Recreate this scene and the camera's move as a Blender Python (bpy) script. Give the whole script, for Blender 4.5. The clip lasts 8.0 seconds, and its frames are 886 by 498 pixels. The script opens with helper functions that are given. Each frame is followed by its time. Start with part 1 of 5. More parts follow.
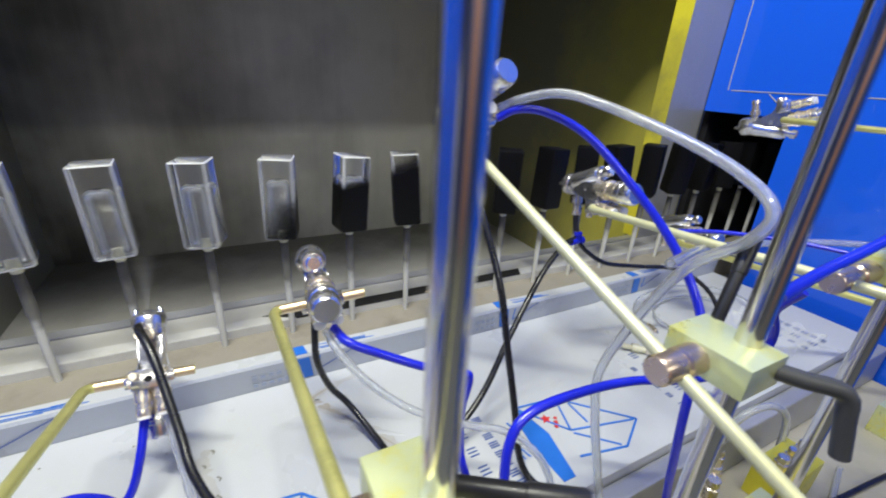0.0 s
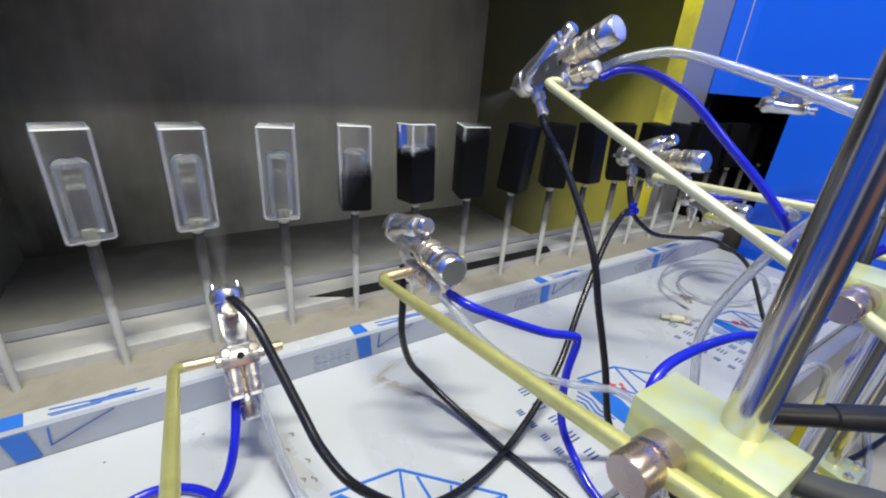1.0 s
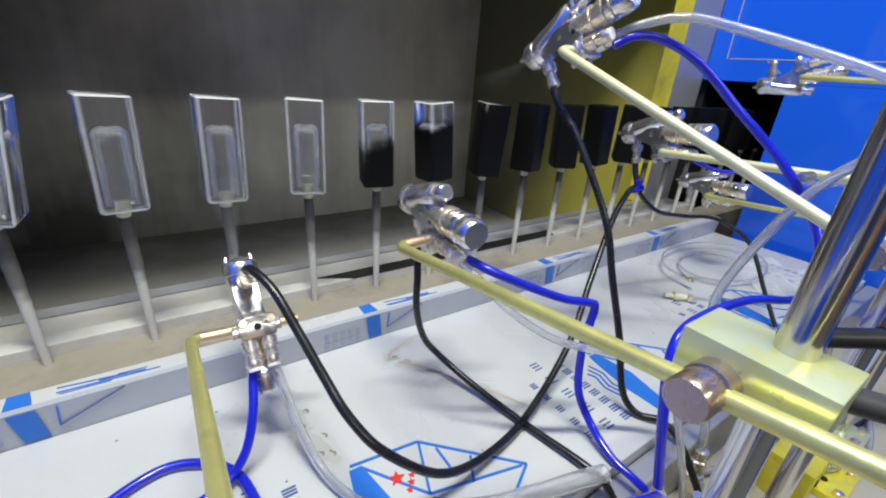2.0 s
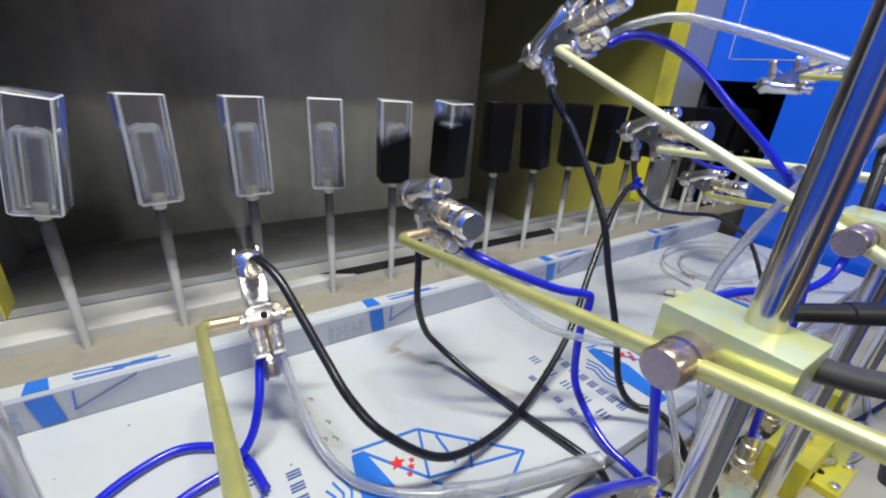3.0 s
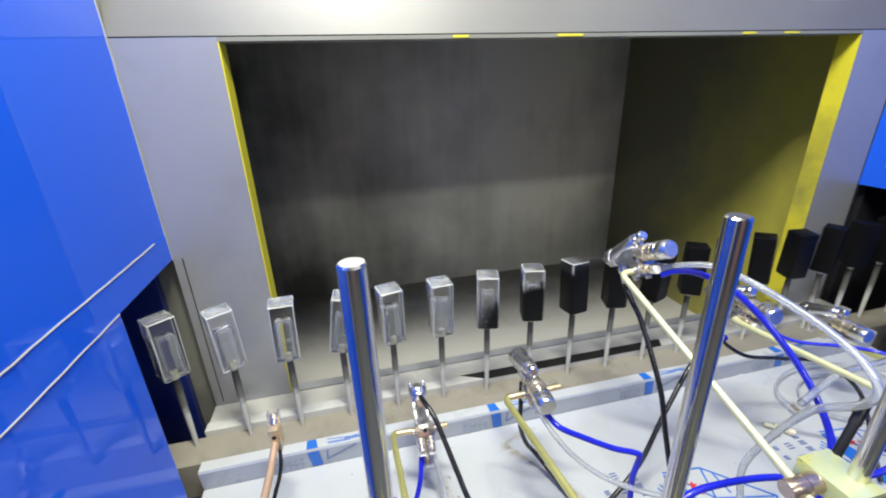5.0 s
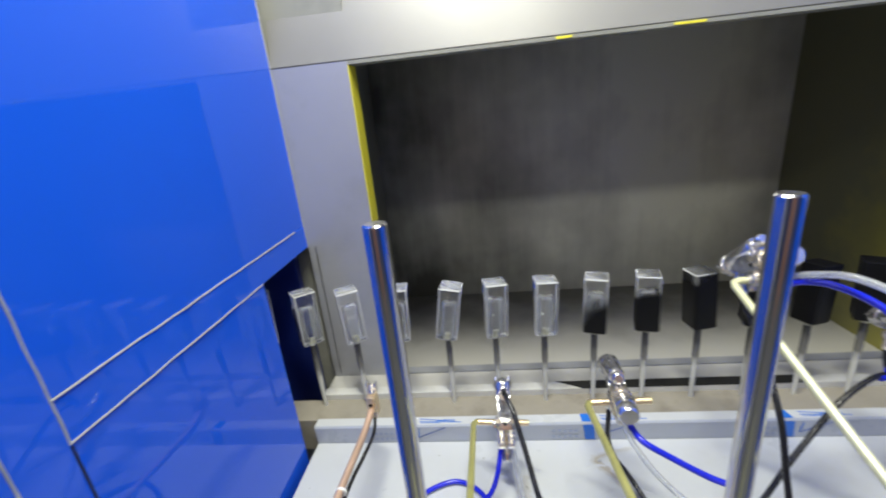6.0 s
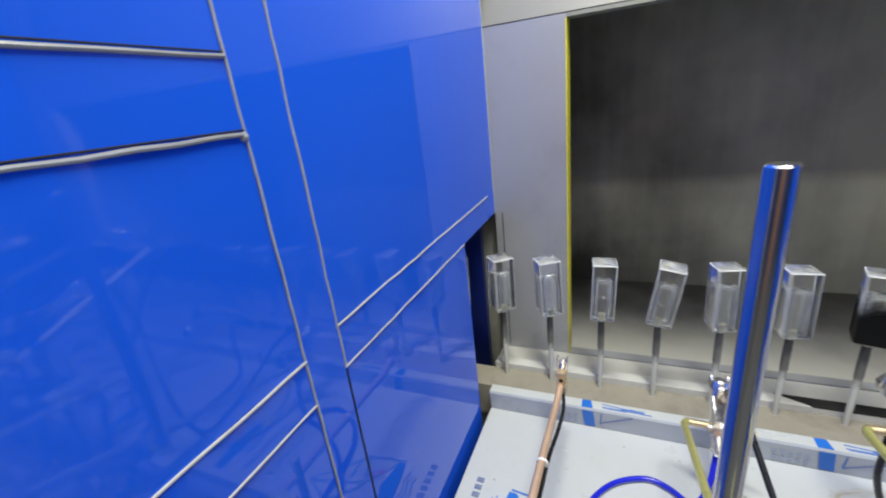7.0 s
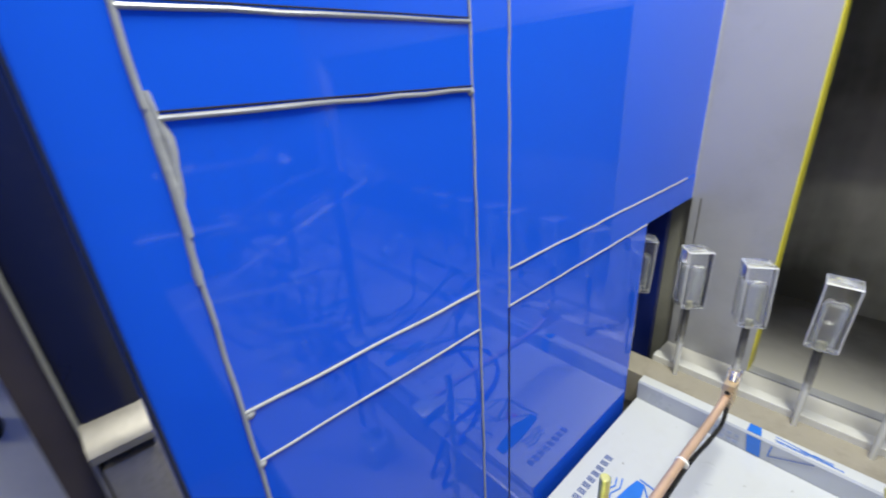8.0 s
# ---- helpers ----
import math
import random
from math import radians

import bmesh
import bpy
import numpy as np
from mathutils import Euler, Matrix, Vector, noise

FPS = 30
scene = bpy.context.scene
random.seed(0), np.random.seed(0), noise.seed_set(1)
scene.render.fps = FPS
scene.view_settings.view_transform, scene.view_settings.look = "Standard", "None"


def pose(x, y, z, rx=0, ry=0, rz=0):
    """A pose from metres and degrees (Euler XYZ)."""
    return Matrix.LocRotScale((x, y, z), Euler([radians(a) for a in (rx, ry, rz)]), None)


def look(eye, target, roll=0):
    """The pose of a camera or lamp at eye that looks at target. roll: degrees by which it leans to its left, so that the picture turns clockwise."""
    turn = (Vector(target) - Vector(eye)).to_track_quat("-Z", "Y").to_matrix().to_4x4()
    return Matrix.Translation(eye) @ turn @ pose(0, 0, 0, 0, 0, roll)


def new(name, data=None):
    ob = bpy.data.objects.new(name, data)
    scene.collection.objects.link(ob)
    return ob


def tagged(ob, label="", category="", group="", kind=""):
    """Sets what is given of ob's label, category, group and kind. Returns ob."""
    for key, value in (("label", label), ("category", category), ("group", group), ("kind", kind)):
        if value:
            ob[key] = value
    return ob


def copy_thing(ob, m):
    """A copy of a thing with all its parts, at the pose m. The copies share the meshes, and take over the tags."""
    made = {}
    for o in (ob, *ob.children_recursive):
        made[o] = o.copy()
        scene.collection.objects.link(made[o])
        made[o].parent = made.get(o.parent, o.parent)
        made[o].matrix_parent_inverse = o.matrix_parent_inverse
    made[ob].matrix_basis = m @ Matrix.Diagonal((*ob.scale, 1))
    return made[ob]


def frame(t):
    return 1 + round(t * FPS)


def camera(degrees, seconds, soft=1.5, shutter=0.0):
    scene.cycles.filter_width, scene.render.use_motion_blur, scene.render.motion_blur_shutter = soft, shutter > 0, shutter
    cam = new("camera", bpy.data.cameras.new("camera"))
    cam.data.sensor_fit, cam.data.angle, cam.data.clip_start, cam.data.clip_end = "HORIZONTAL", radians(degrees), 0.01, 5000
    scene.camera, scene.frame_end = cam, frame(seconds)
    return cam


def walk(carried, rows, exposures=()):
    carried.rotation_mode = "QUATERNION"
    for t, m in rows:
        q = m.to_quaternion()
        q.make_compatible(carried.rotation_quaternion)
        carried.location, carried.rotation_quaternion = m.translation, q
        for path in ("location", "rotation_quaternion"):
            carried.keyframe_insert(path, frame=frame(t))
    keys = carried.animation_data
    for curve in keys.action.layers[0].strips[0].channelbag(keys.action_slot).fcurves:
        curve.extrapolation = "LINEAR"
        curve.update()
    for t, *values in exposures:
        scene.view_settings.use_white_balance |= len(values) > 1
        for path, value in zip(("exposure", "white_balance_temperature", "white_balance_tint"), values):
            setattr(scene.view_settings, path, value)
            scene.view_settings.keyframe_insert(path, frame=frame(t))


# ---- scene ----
cam = camera(94.0, 8.0, 2.0, 0.3)
PATH = [
    (0, (-0.0496, -0.4186, 0.3372), (0.8268, 1.2054, -0.4338), 3.3),
    (0.5, (-0.1175, -0.388, 0.3235), (0.836, 1.1845, -0.462), 4.2),
    (1, (-0.1456, -0.3644, 0.3054), (0.8783, 1.1603, -0.4862), 4.38),
    (1.5, (-0.159, -0.356, 0.289), (0.904, 1.139, -0.507), 4.2),
    (3, (-0.169, -0.374, 0.279), (0.873, 1.143, -0.505), 3.9),
    (3.5, (-0.169, -0.381, 0.29), (0.816, 1.174, -0.49), 3.5),
    (4, (-0.1758, -0.4146, 0.3778), (0.6968, 1.2036, -0.4102), 2.28),
    (4.5, (-0.191, -0.457, 0.497), (0.452, 1.276, -0.266), -0.0),
    (4.7, (-0.2, -0.475, 0.519), (0.34, 1.298, -0.234), -1.0),
    (5.8, (-0.1307, -0.5181, 0.5118), (-0.1703, 1.3653, -0.1593), -4.83),
    (6, (-0.1351, -0.527, 0.5039), (-0.3538, 1.355, -0.1371), -5.86),
    (6.5, (-0.185, -0.5279, 0.5004), (-0.7525, 1.279, -0.1411), -7.1),
    (7, (-0.2475, -0.5339, 0.4919), (-1.0311, 1.1769, -0.1852), -6.76),
    (7.5, (-0.2515, -0.5413, 0.4959), (-1.3396, 0.9759, -0.2215), -5.71),
    (8, (-0.236, -0.5679, 0.4934), (-1.6381, 0.6402, -0.2651), -3.8),
]
walk(cam, [(t, look(eye, target, roll)) for t, eye, target, roll in PATH],
     [(0.0, 0.20), (3.5, 0.13), (4.0, 0.24), (4.6, 0.40), (5.2, 0.28), (6.0, 0.14), (7.0, 0.05), (8.0, 0.28)])

# ---------------- light ----------------
# The room is closed; a tube above the operator's side lights it, plus added fill.
world = bpy.data.worlds.new("world")
scene.world = world
world.use_nodes = True
world.node_tree.nodes["Background"].inputs[0].default_value = (0.75, 0.82, 1.0, 1)
world.node_tree.nodes["Background"].inputs[1].default_value = 0.2
scene.view_settings.exposure = 0.0


def area_lamp(x, y, z, length, width, watts, target, tint=(1.0, 1.0, 0.87)):
    data = bpy.data.lights.new("key_and_fill_lamp", "AREA")
    data.shape, data.size, data.size_y = "RECTANGLE", length, width
    data.energy, data.color = watts, tint
    ob = new("key_and_fill_lamp", data)
    ob.matrix_world = look((x, y, z), target)
    return ob


area_lamp(-0.15, -0.32, 1.31, 0.55, 0.05, 18.5, (0.25, 0.25, 0.0))
# Two unseen fill lamps, added to lift the room and its reflections.
area_lamp(0.15, -0.45, 1.82, 1.2, 0.30, 3.5, (0.15, -0.45, 0.0))
area_lamp(0.1, -2.4, 1.85, 2.4, 0.20, 22.0, (0.1, -2.0, 0.0))


# ---------------- materials ----------------
def material(name):
    m = bpy.data.materials.new(name)
    m.use_nodes = True
    nt = m.node_tree
    return m, nt, nt.nodes["Principled BSDF"]


def node(nt, kind, **values):
    n = nt.nodes.new(kind)
    for key, value in values.items():
        n.inputs[key].default_value = value
    return n


def surface(name, color, rough=0.5, metal=0.0, vary=0.12, scale=18.0, bump=0.0, fine=180.0, dirt=None, dirt_amount=0.0, rough_vary=0.12, coat=0.0, stretch=(1, 1, 1), dirt_scale=9.0):
    """A painted, plastic or metal surface with wear at two scales, in metres of the object's own space."""
    m, nt, b = material(name)
    tc = nt.nodes.new("ShaderNodeTexCoord")
    mp = nt.nodes.new("ShaderNodeMapping")
    mp.inputs["Scale"].default_value = stretch
    nt.links.new(tc.outputs["Object"], mp.inputs[0])
    big = node(nt, "ShaderNodeTexNoise", Scale=scale, Detail=4.0, Roughness=0.6)
    small = node(nt, "ShaderNodeTexNoise", Scale=fine, Detail=3.0)
    nt.links.new(mp.outputs[0], big.inputs["Vector"])
    nt.links.new(mp.outputs[0], small.inputs["Vector"])
    mix = nt.nodes.new("ShaderNodeMix")
    mix.data_type = "RGBA"
    mix.inputs[6].default_value = tuple(c * (1 - vary) for c in color) + (1,)
    mix.inputs[7].default_value = tuple(min(1, c * (1 + vary)) for c in color) + (1,)
    nt.links.new(big.outputs[0], mix.inputs[0])
    out = mix.outputs[2]
    if dirt:
        ramp = nt.nodes.new("ShaderNodeValToRGB")
        ramp.color_ramp.elements[0].position, ramp.color_ramp.elements[1].position = 0.5, 0.75
        patch = node(nt, "ShaderNodeTexNoise", Scale=dirt_scale, Detail=6.0, Roughness=0.7)
        nt.links.new(mp.outputs[0], patch.inputs["Vector"])
        nt.links.new(patch.outputs[0], ramp.inputs[0])
        amount = nt.nodes.new("ShaderNodeMath")
        amount.operation = "MULTIPLY"
        amount.inputs[1].default_value = dirt_amount
        nt.links.new(ramp.outputs[0], amount.inputs[0])
        stain = nt.nodes.new("ShaderNodeMix")
        stain.data_type = "RGBA"
        stain.inputs[7].default_value = dirt + (1,)
        nt.links.new(amount.outputs[0], stain.inputs[0])
        nt.links.new(out, stain.inputs[6])
        out = stain.outputs[2]
    nt.links.new(out, b.inputs["Base Color"])
    rr = node(nt, "ShaderNodeMapRange")
    rr.inputs["To Min"].default_value, rr.inputs["To Max"].default_value = max(0.02, rough - rough_vary), min(1, rough + rough_vary)
    nt.links.new(big.outputs[0], rr.inputs[0])
    nt.links.new(rr.outputs[0], b.inputs["Roughness"])
    b.inputs["Metallic"].default_value = metal
    b.inputs["Coat Weight"].default_value = coat
    b.inputs["Coat Roughness"].default_value = 0.06
    if bump:
        bp = node(nt, "ShaderNodeBump", Strength=bump, Distance=0.001)
        nt.links.new(small.outputs[0], bp.inputs["Height"])
        nt.links.new(bp.outputs[0], b.inputs["Normal"])
    return m


BLUE = surface("blue_gloss_paint", (0.013, 0.118, 0.80), 0.045, 0.0, 0.06, 3.0, 0.012, 60.0, rough_vary=0.02)
NAVY = surface("navy_paint", (0.008, 0.02, 0.16), 0.35, 0.0, 0.15, 8.0)
GREY = surface("grey_sheet_metal", (0.40, 0.408, 0.435), 0.36, 0.4, 0.1, 5.0, 0.05, 220.0, dirt=(0.25, 0.25, 0.24), dirt_amount=0.35)
HOOD = surface("pale_hood_sheet", (0.18, 0.177, 0.168), 0.45, 0.15, 0.12, 4.0, 0.05, 200.0, dirt=(0.2, 0.19, 0.17), dirt_amount=0.4)
YELLOW = surface("yellow_booth_lining", (0.72, 0.64, 0.035), 0.5, 0.0, 0.12, 7.0, 0.1, 90.0, dirt=(0.14, 0.135, 0.07), dirt_amount=0.75, dirt_scale=3.0)
SOOT = surface("overspray_steel", (0.24, 0.24, 0.205), 0.42, 0.0, 0.35, 3.0, 0.15, 120.0, dirt=(0.09, 0.09, 0.08), dirt_amount=0.85, dirt_scale=2.2, rough_vary=0.16)
FILM = surface("white_film_sheet", (0.545, 0.565, 0.58), 0.30, 0.0, 0.05, 9.0, 0.06, 40.0, dirt=(0.47, 0.475, 0.475), dirt_amount=0.55, coat=0.15)
FILMEDGE = surface("film_lip", (0.43, 0.46, 0.52), 0.3, 0.0, 0.07, 20.0, 0.05, 60.0, dirt=(0.40, 0.42, 0.46), dirt_amount=0.6)
CHANNEL = surface("dusty_channel", (0.29, 0.265, 0.215), 0.7, 0.0, 0.15, 25.0, 0.2, 250.0, dirt=(0.17, 0.15, 0.12), dirt_amount=0.8, dirt_scale=14.0)
RAILWHITE = surface("white_rail_paint", (0.56, 0.56, 0.54), 0.5, 0.0, 0.08, 30.0, 0.15, 200.0, dirt=(0.4, 0.38, 0.33), dirt_amount=0.6, dirt_scale=25.0)
BLACKGAP = surface("black_gap", (0.006, 0.006, 0.006), 0.8, 0.0, 0.2)
INKBLUE = surface("blue_ink", (0.02, 0.16, 0.62), 0.4, 0.0, 0.15, 60.0)
INKGREY = surface("grey_blue_ink", (0.05, 0.10, 0.33), 0.45, 0.0, 0.2, 60.0)
INKRED = surface("red_ink", (0.65, 0.03, 0.03), 0.45, 0.0, 0.15, 60.0)
INKFAINT = surface("faint_blue_ink", (0.32, 0.37, 0.50), 0.45, 0.0, 0.2, 60.0)
STAIN = surface("dried_stain", (0.42, 0.385, 0.32), 0.5, 0.0, 0.2, 60.0)
STAINPALE = surface("pale_stain", (0.49, 0.49, 0.475), 0.45, 0.0, 0.15, 90.0)
CHROME = surface("polished_chrome", (0.70, 0.69, 0.71), 0.17, 1.0, 0.08, 30.0, rough_vary=0.05)
GUNMETAL = surface("plated_gun_metal", (0.82, 0.81, 0.81), 0.21, 0.94, 0.10, 80.0, 0.05, 400.0, rough_vary=0.08)
NICKEL = surface("nickel_fitting", (0.84, 0.76, 0.64), 0.27, 0.85, 0.08, 90.0, rough_vary=0.06)
ZINC = surface("yellow_zinc_rod", (0.80, 0.77, 0.29), 0.33, 0.66, 0.16, 45.0, 0.10, 300.0, dirt=(0.46, 0.45, 0.15), dirt_amount=0.7, dirt_scale=22.0)
# Lighter copy of the rod zinc, with strong light put into its colour.
LITZINC = surface("lit_zinc_rod", (0.74, 0.74, 0.45), 0.4, 0.4, 0.12, 45.0, 0.08, 300.0, dirt=(0.60, 0.58, 0.27), dirt_amount=0.5, dirt_scale=18.0)
BRASS = surface("worn_brass_rod", (0.80, 0.64, 0.42), 0.3, 0.85, 0.15, 60.0, 0.05, 300.0)
ZINCBLOCK = surface("yellow_zinc_block", (0.72, 0.78, 0.44), 0.31, 0.5, 0.15, 40.0, 0.06, 300.0, dirt=(0.84, 0.76, 0.01), dirt_amount=1.0, dirt_scale=26.0)
MANIFOLD = surface("yellow_chromate", (0.80, 0.72, 0.06), 0.33, 0.35, 0.2, 50.0, 0.08, 300.0, dirt=(0.62, 0.68, 0.22), dirt_amount=0.9, dirt_scale=40.0)
COPPER = surface("brown_strip", (0.60, 0.41, 0.29), 0.45, 0.35, 0.2, 60.0)
PINKSTEEL = surface("clamp_steel", (0.60, 0.48, 0.40), 0.28, 0.9, 0.12, 60.0, 0.05, 300.0)
STRIP = surface("satin_steel_strip", (0.44, 0.45, 0.47), 0.38, 0.6, 0.15, 40.0, 0.1, 200.0, dirt=(0.35, 0.35, 0.36), dirt_amount=0.6, dirt_scale=30.0)
CAST = surface("cast_gun_body", (0.55, 0.55, 0.57), 0.24, 0.92, 0.15, 60.0, 0.1, 350.0, rough_vary=0.1)
DARKNAVY = surface("dark_navy_gasket", (0.010, 0.011, 0.026), 0.22, 0.0, 0.3, 14.0, 0.05, 200.0, dirt=(0.05, 0.045, 0.05), dirt_amount=0.5)
BLACKHOSE = surface("black_rubber_hose", (0.012, 0.012, 0.013), 0.28, 0.0, 0.2, 60.0, 0.05, 300.0)
BLACKPLASTIC = surface("black_plastic", (0.016, 0.016, 0.018), 0.4, 0.0, 0.2, 60.0, 0.1, 300.0)
BLUEHOSE = surface("blue_air_hose", (0.012, 0.02, 0.58), 0.2, 0.0, 0.1, 60.0, coat=0.3)
STEMDARK = surface("overspray_sleeve", (0.24, 0.24, 0.21), 0.65, 0.0, 0.25, 80.0, 0.2, 300.0)
PLUG = surface("ivory_plug", (0.74, 0.72, 0.52), 0.5, 0.0, 0.08, 60.0)
BEAD = surface("silicone_bead", (0.42, 0.43, 0.42), 0.4, 0.0, 0.2, 120.0, 0.3, 300.0, dirt=(0.3, 0.3, 0.3), dirt_amount=0.5, dirt_scale=40.0)
BASE = surface("beige_machine_base", (0.42, 0.40, 0.34), 0.5, 0.0, 0.1, 12.0, 0.1, 150.0, dirt=(0.3, 0.28, 0.22), dirt_amount=0.6)
SLATEPAINT = surface("slate_wall_paint", (0.18, 0.24, 0.50), 0.6, 0.0, 0.12, 1.5, 0.1, 60.0)
WALLPAINT = surface("room_wall", (0.62, 0.62, 0.62), 0.7, 0.0, 0.06, 2.0, 0.1, 60.0)
ROOMFLOOR = surface("room_floor", (0.22, 0.24, 0.24), 0.6, 0.0, 0.15, 3.0, 0.1, 60.0)
WARMPAINT = surface("warm_panel_color", (0.86, 0.46, 0.33), 0.6, 0.0, 0.1, 1.5, 0.1, 60.0)
BLACKSOOT = surface("black_overspray", (0.012, 0.012, 0.016), 0.6, 0.0, 0.3, 20.0, 0.2, 200.0)
BROWNSTRIP = surface("dark_brown_strip", (0.045, 0.036, 0.034), 0.4, 0.0, 0.35, 25.0, 0.1, 200.0)
DARKGREY = surface("dark_grey_plastic", (0.05, 0.052, 0.055), 0.45, 0.0, 0.2, 60.0, 0.1, 300.0)
PALESTEEL = surface("pale_dusty_steel", (0.50, 0.49, 0.455), 0.55, 0.0, 0.12, 12.0, 0.1, 200.0, dirt=(0.34, 0.33, 0.30), dirt_amount=0.5, dirt_scale=10.0)
LATCHSTEEL = surface("worn_latch_steel", (0.26, 0.245, 0.225), 0.42, 0.5, 0.3, 60.0, 0.15, 250.0, dirt=(0.10, 0.09, 0.08), dirt_amount=0.7, dirt_scale=60.0)
WHITEPLASTIC = surface("white_plastic", (0.82, 0.82, 0.80), 0.4, 0.0, 0.06, 60.0)


def clear_hose_material():
    m, nt, b = material("clear_hose")
    b.inputs["Base Color"].default_value = (0.93, 0.95, 0.97, 1)
    b.inputs["Roughness"].default_value = 0.12
    b.inputs["IOR"].default_value = 1.42
    n = node(nt, "ShaderNodeTexNoise", Scale=90.0, Detail=3.0)
    r = node(nt, "ShaderNodeMapRange")
    r.inputs["To Min"].default_value, r.inputs["To Max"].default_value = 0.80, 0.93
    nt.links.new(n.outputs[0], r.inputs[0])
    nt.links.new(r.outputs[0], b.inputs["Transmission Weight"])
    return m


def clear_film_material():
    m, nt, b = material("clear_film")
    b.inputs["Base Color"].default_value = (0.9, 0.92, 0.95, 1)
    b.inputs["Roughness"].default_value = 0.12
    n = node(nt, "ShaderNodeTexNoise", Scale=60.0, Detail=3.0)
    r = node(nt, "ShaderNodeMapRange")
    r.inputs["To Min"].default_value, r.inputs["To Max"].default_value = 0.12, 0.38
    nt.links.new(n.outputs[0], r.inputs[0])
    nt.links.new(r.outputs[0], b.inputs["Alpha"])
    return m


def bottle_outside(name, clear):
    """Clear glass that takes on black paint from the foot upwards as it passes the guns along x."""
    m, nt, b = material(name)
    b.inputs["Base Color"].default_value = (0.97, 0.985, 0.99, 1)
    b.inputs["Roughness"].default_value = 0.03
    b.inputs["IOR"].default_value = 1.47
    b.inputs["Transmission Weight"].default_value = clear
    paint = nt.nodes.new("ShaderNodeBsdfPrincipled")
    paint.inputs["Base Color"].default_value = (0.004, 0.004, 0.005, 1)
    paint.inputs["Roughness"].default_value = 0.48
    paint.inputs["Specular IOR Level"].default_value = 0.13
    geo = nt.nodes.new("ShaderNodeNewGeometry")
    split = nt.nodes.new("ShaderNodeSeparateXYZ")
    nt.links.new(geo.outputs["Position"], split.inputs[0])
    tc = nt.nodes.new("ShaderNodeTexCoord")
    local = nt.nodes.new("ShaderNodeSeparateXYZ")
    nt.links.new(tc.outputs["Object"], local.inputs[0])
    speck = node(nt, "ShaderNodeTexNoise", Scale=260.0, Detail=3.0)
    nt.links.new(tc.outputs["Object"], speck.inputs["Vector"])

    def calc(op, a, c):
        n = nt.nodes.new("ShaderNodeMath")
        n.operation = op
        for k, v in enumerate((a, c)):
            if isinstance(v, (int, float)):
                n.inputs[k].default_value = v
            else:
                nt.links.new(v, n.inputs[k])
        return n.outputs[0]

    height = calc("MAXIMUM", calc("DIVIDE", local.outputs[2], 0.089), 0.0)
    front = nt.nodes.new("ShaderNodeValToRGB")
    front.color_ramp.elements[0].color = (0, 0, 0, 1)
    front.color_ramp.elements[1].color = (0.93, 0.93, 0.93, 1)
    for at, v in ((0.40, 0.10), (0.54, 0.24), (0.72, 0.62), (0.84, 0.80)):
        e = front.color_ramp.elements.new(at)
        e.color = (v, v, v, 1)
    nt.links.new(height, front.inputs[0])
    begin = calc("ADD", calc("MULTIPLY", front.outputs[0], 0.205), -0.044)
    grown = calc("DIVIDE", calc("SUBTRACT", split.outputs[0], begin), 0.046)
    grown = calc("ADD", grown, calc("MULTIPLY", calc("SUBTRACT", speck.outputs[0], 0.5), 0.35))
    ramp = node(nt, "ShaderNodeMapRange")
    ramp.interpolation_type = "SMOOTHSTEP"
    nt.links.new(grown, ramp.inputs[0])
    mix = nt.nodes.new("ShaderNodeMixShader")
    nt.links.new(ramp.outputs[0], mix.inputs[0])
    nt.links.new(b.outputs[0], mix.inputs[1])
    nt.links.new(paint.outputs[0], mix.inputs[2])
    nt.links.new(mix.outputs[0], nt.nodes["Material Output"].inputs[0])
    return m


def bottle_inside():
    m, nt, b = material("bottle_glass")
    b.inputs["Base Color"].default_value = (0.97, 0.985, 0.99, 1)
    b.inputs["Roughness"].default_value = 0.03
    b.inputs["IOR"].default_value = 1.47
    b.inputs["Transmission Weight"].default_value = 0.97
    # Milkier edges put the bright inner reflections into the material.
    edge, nt, b = material("bottle_edge")
    b.inputs["Base Color"].default_value = (0.95, 0.97, 0.98, 1)
    b.inputs["Roughness"].default_value = 0.12
    b.inputs["IOR"].default_value = 1.47
    b.inputs["Transmission Weight"].default_value = 0.80
    return m, edge


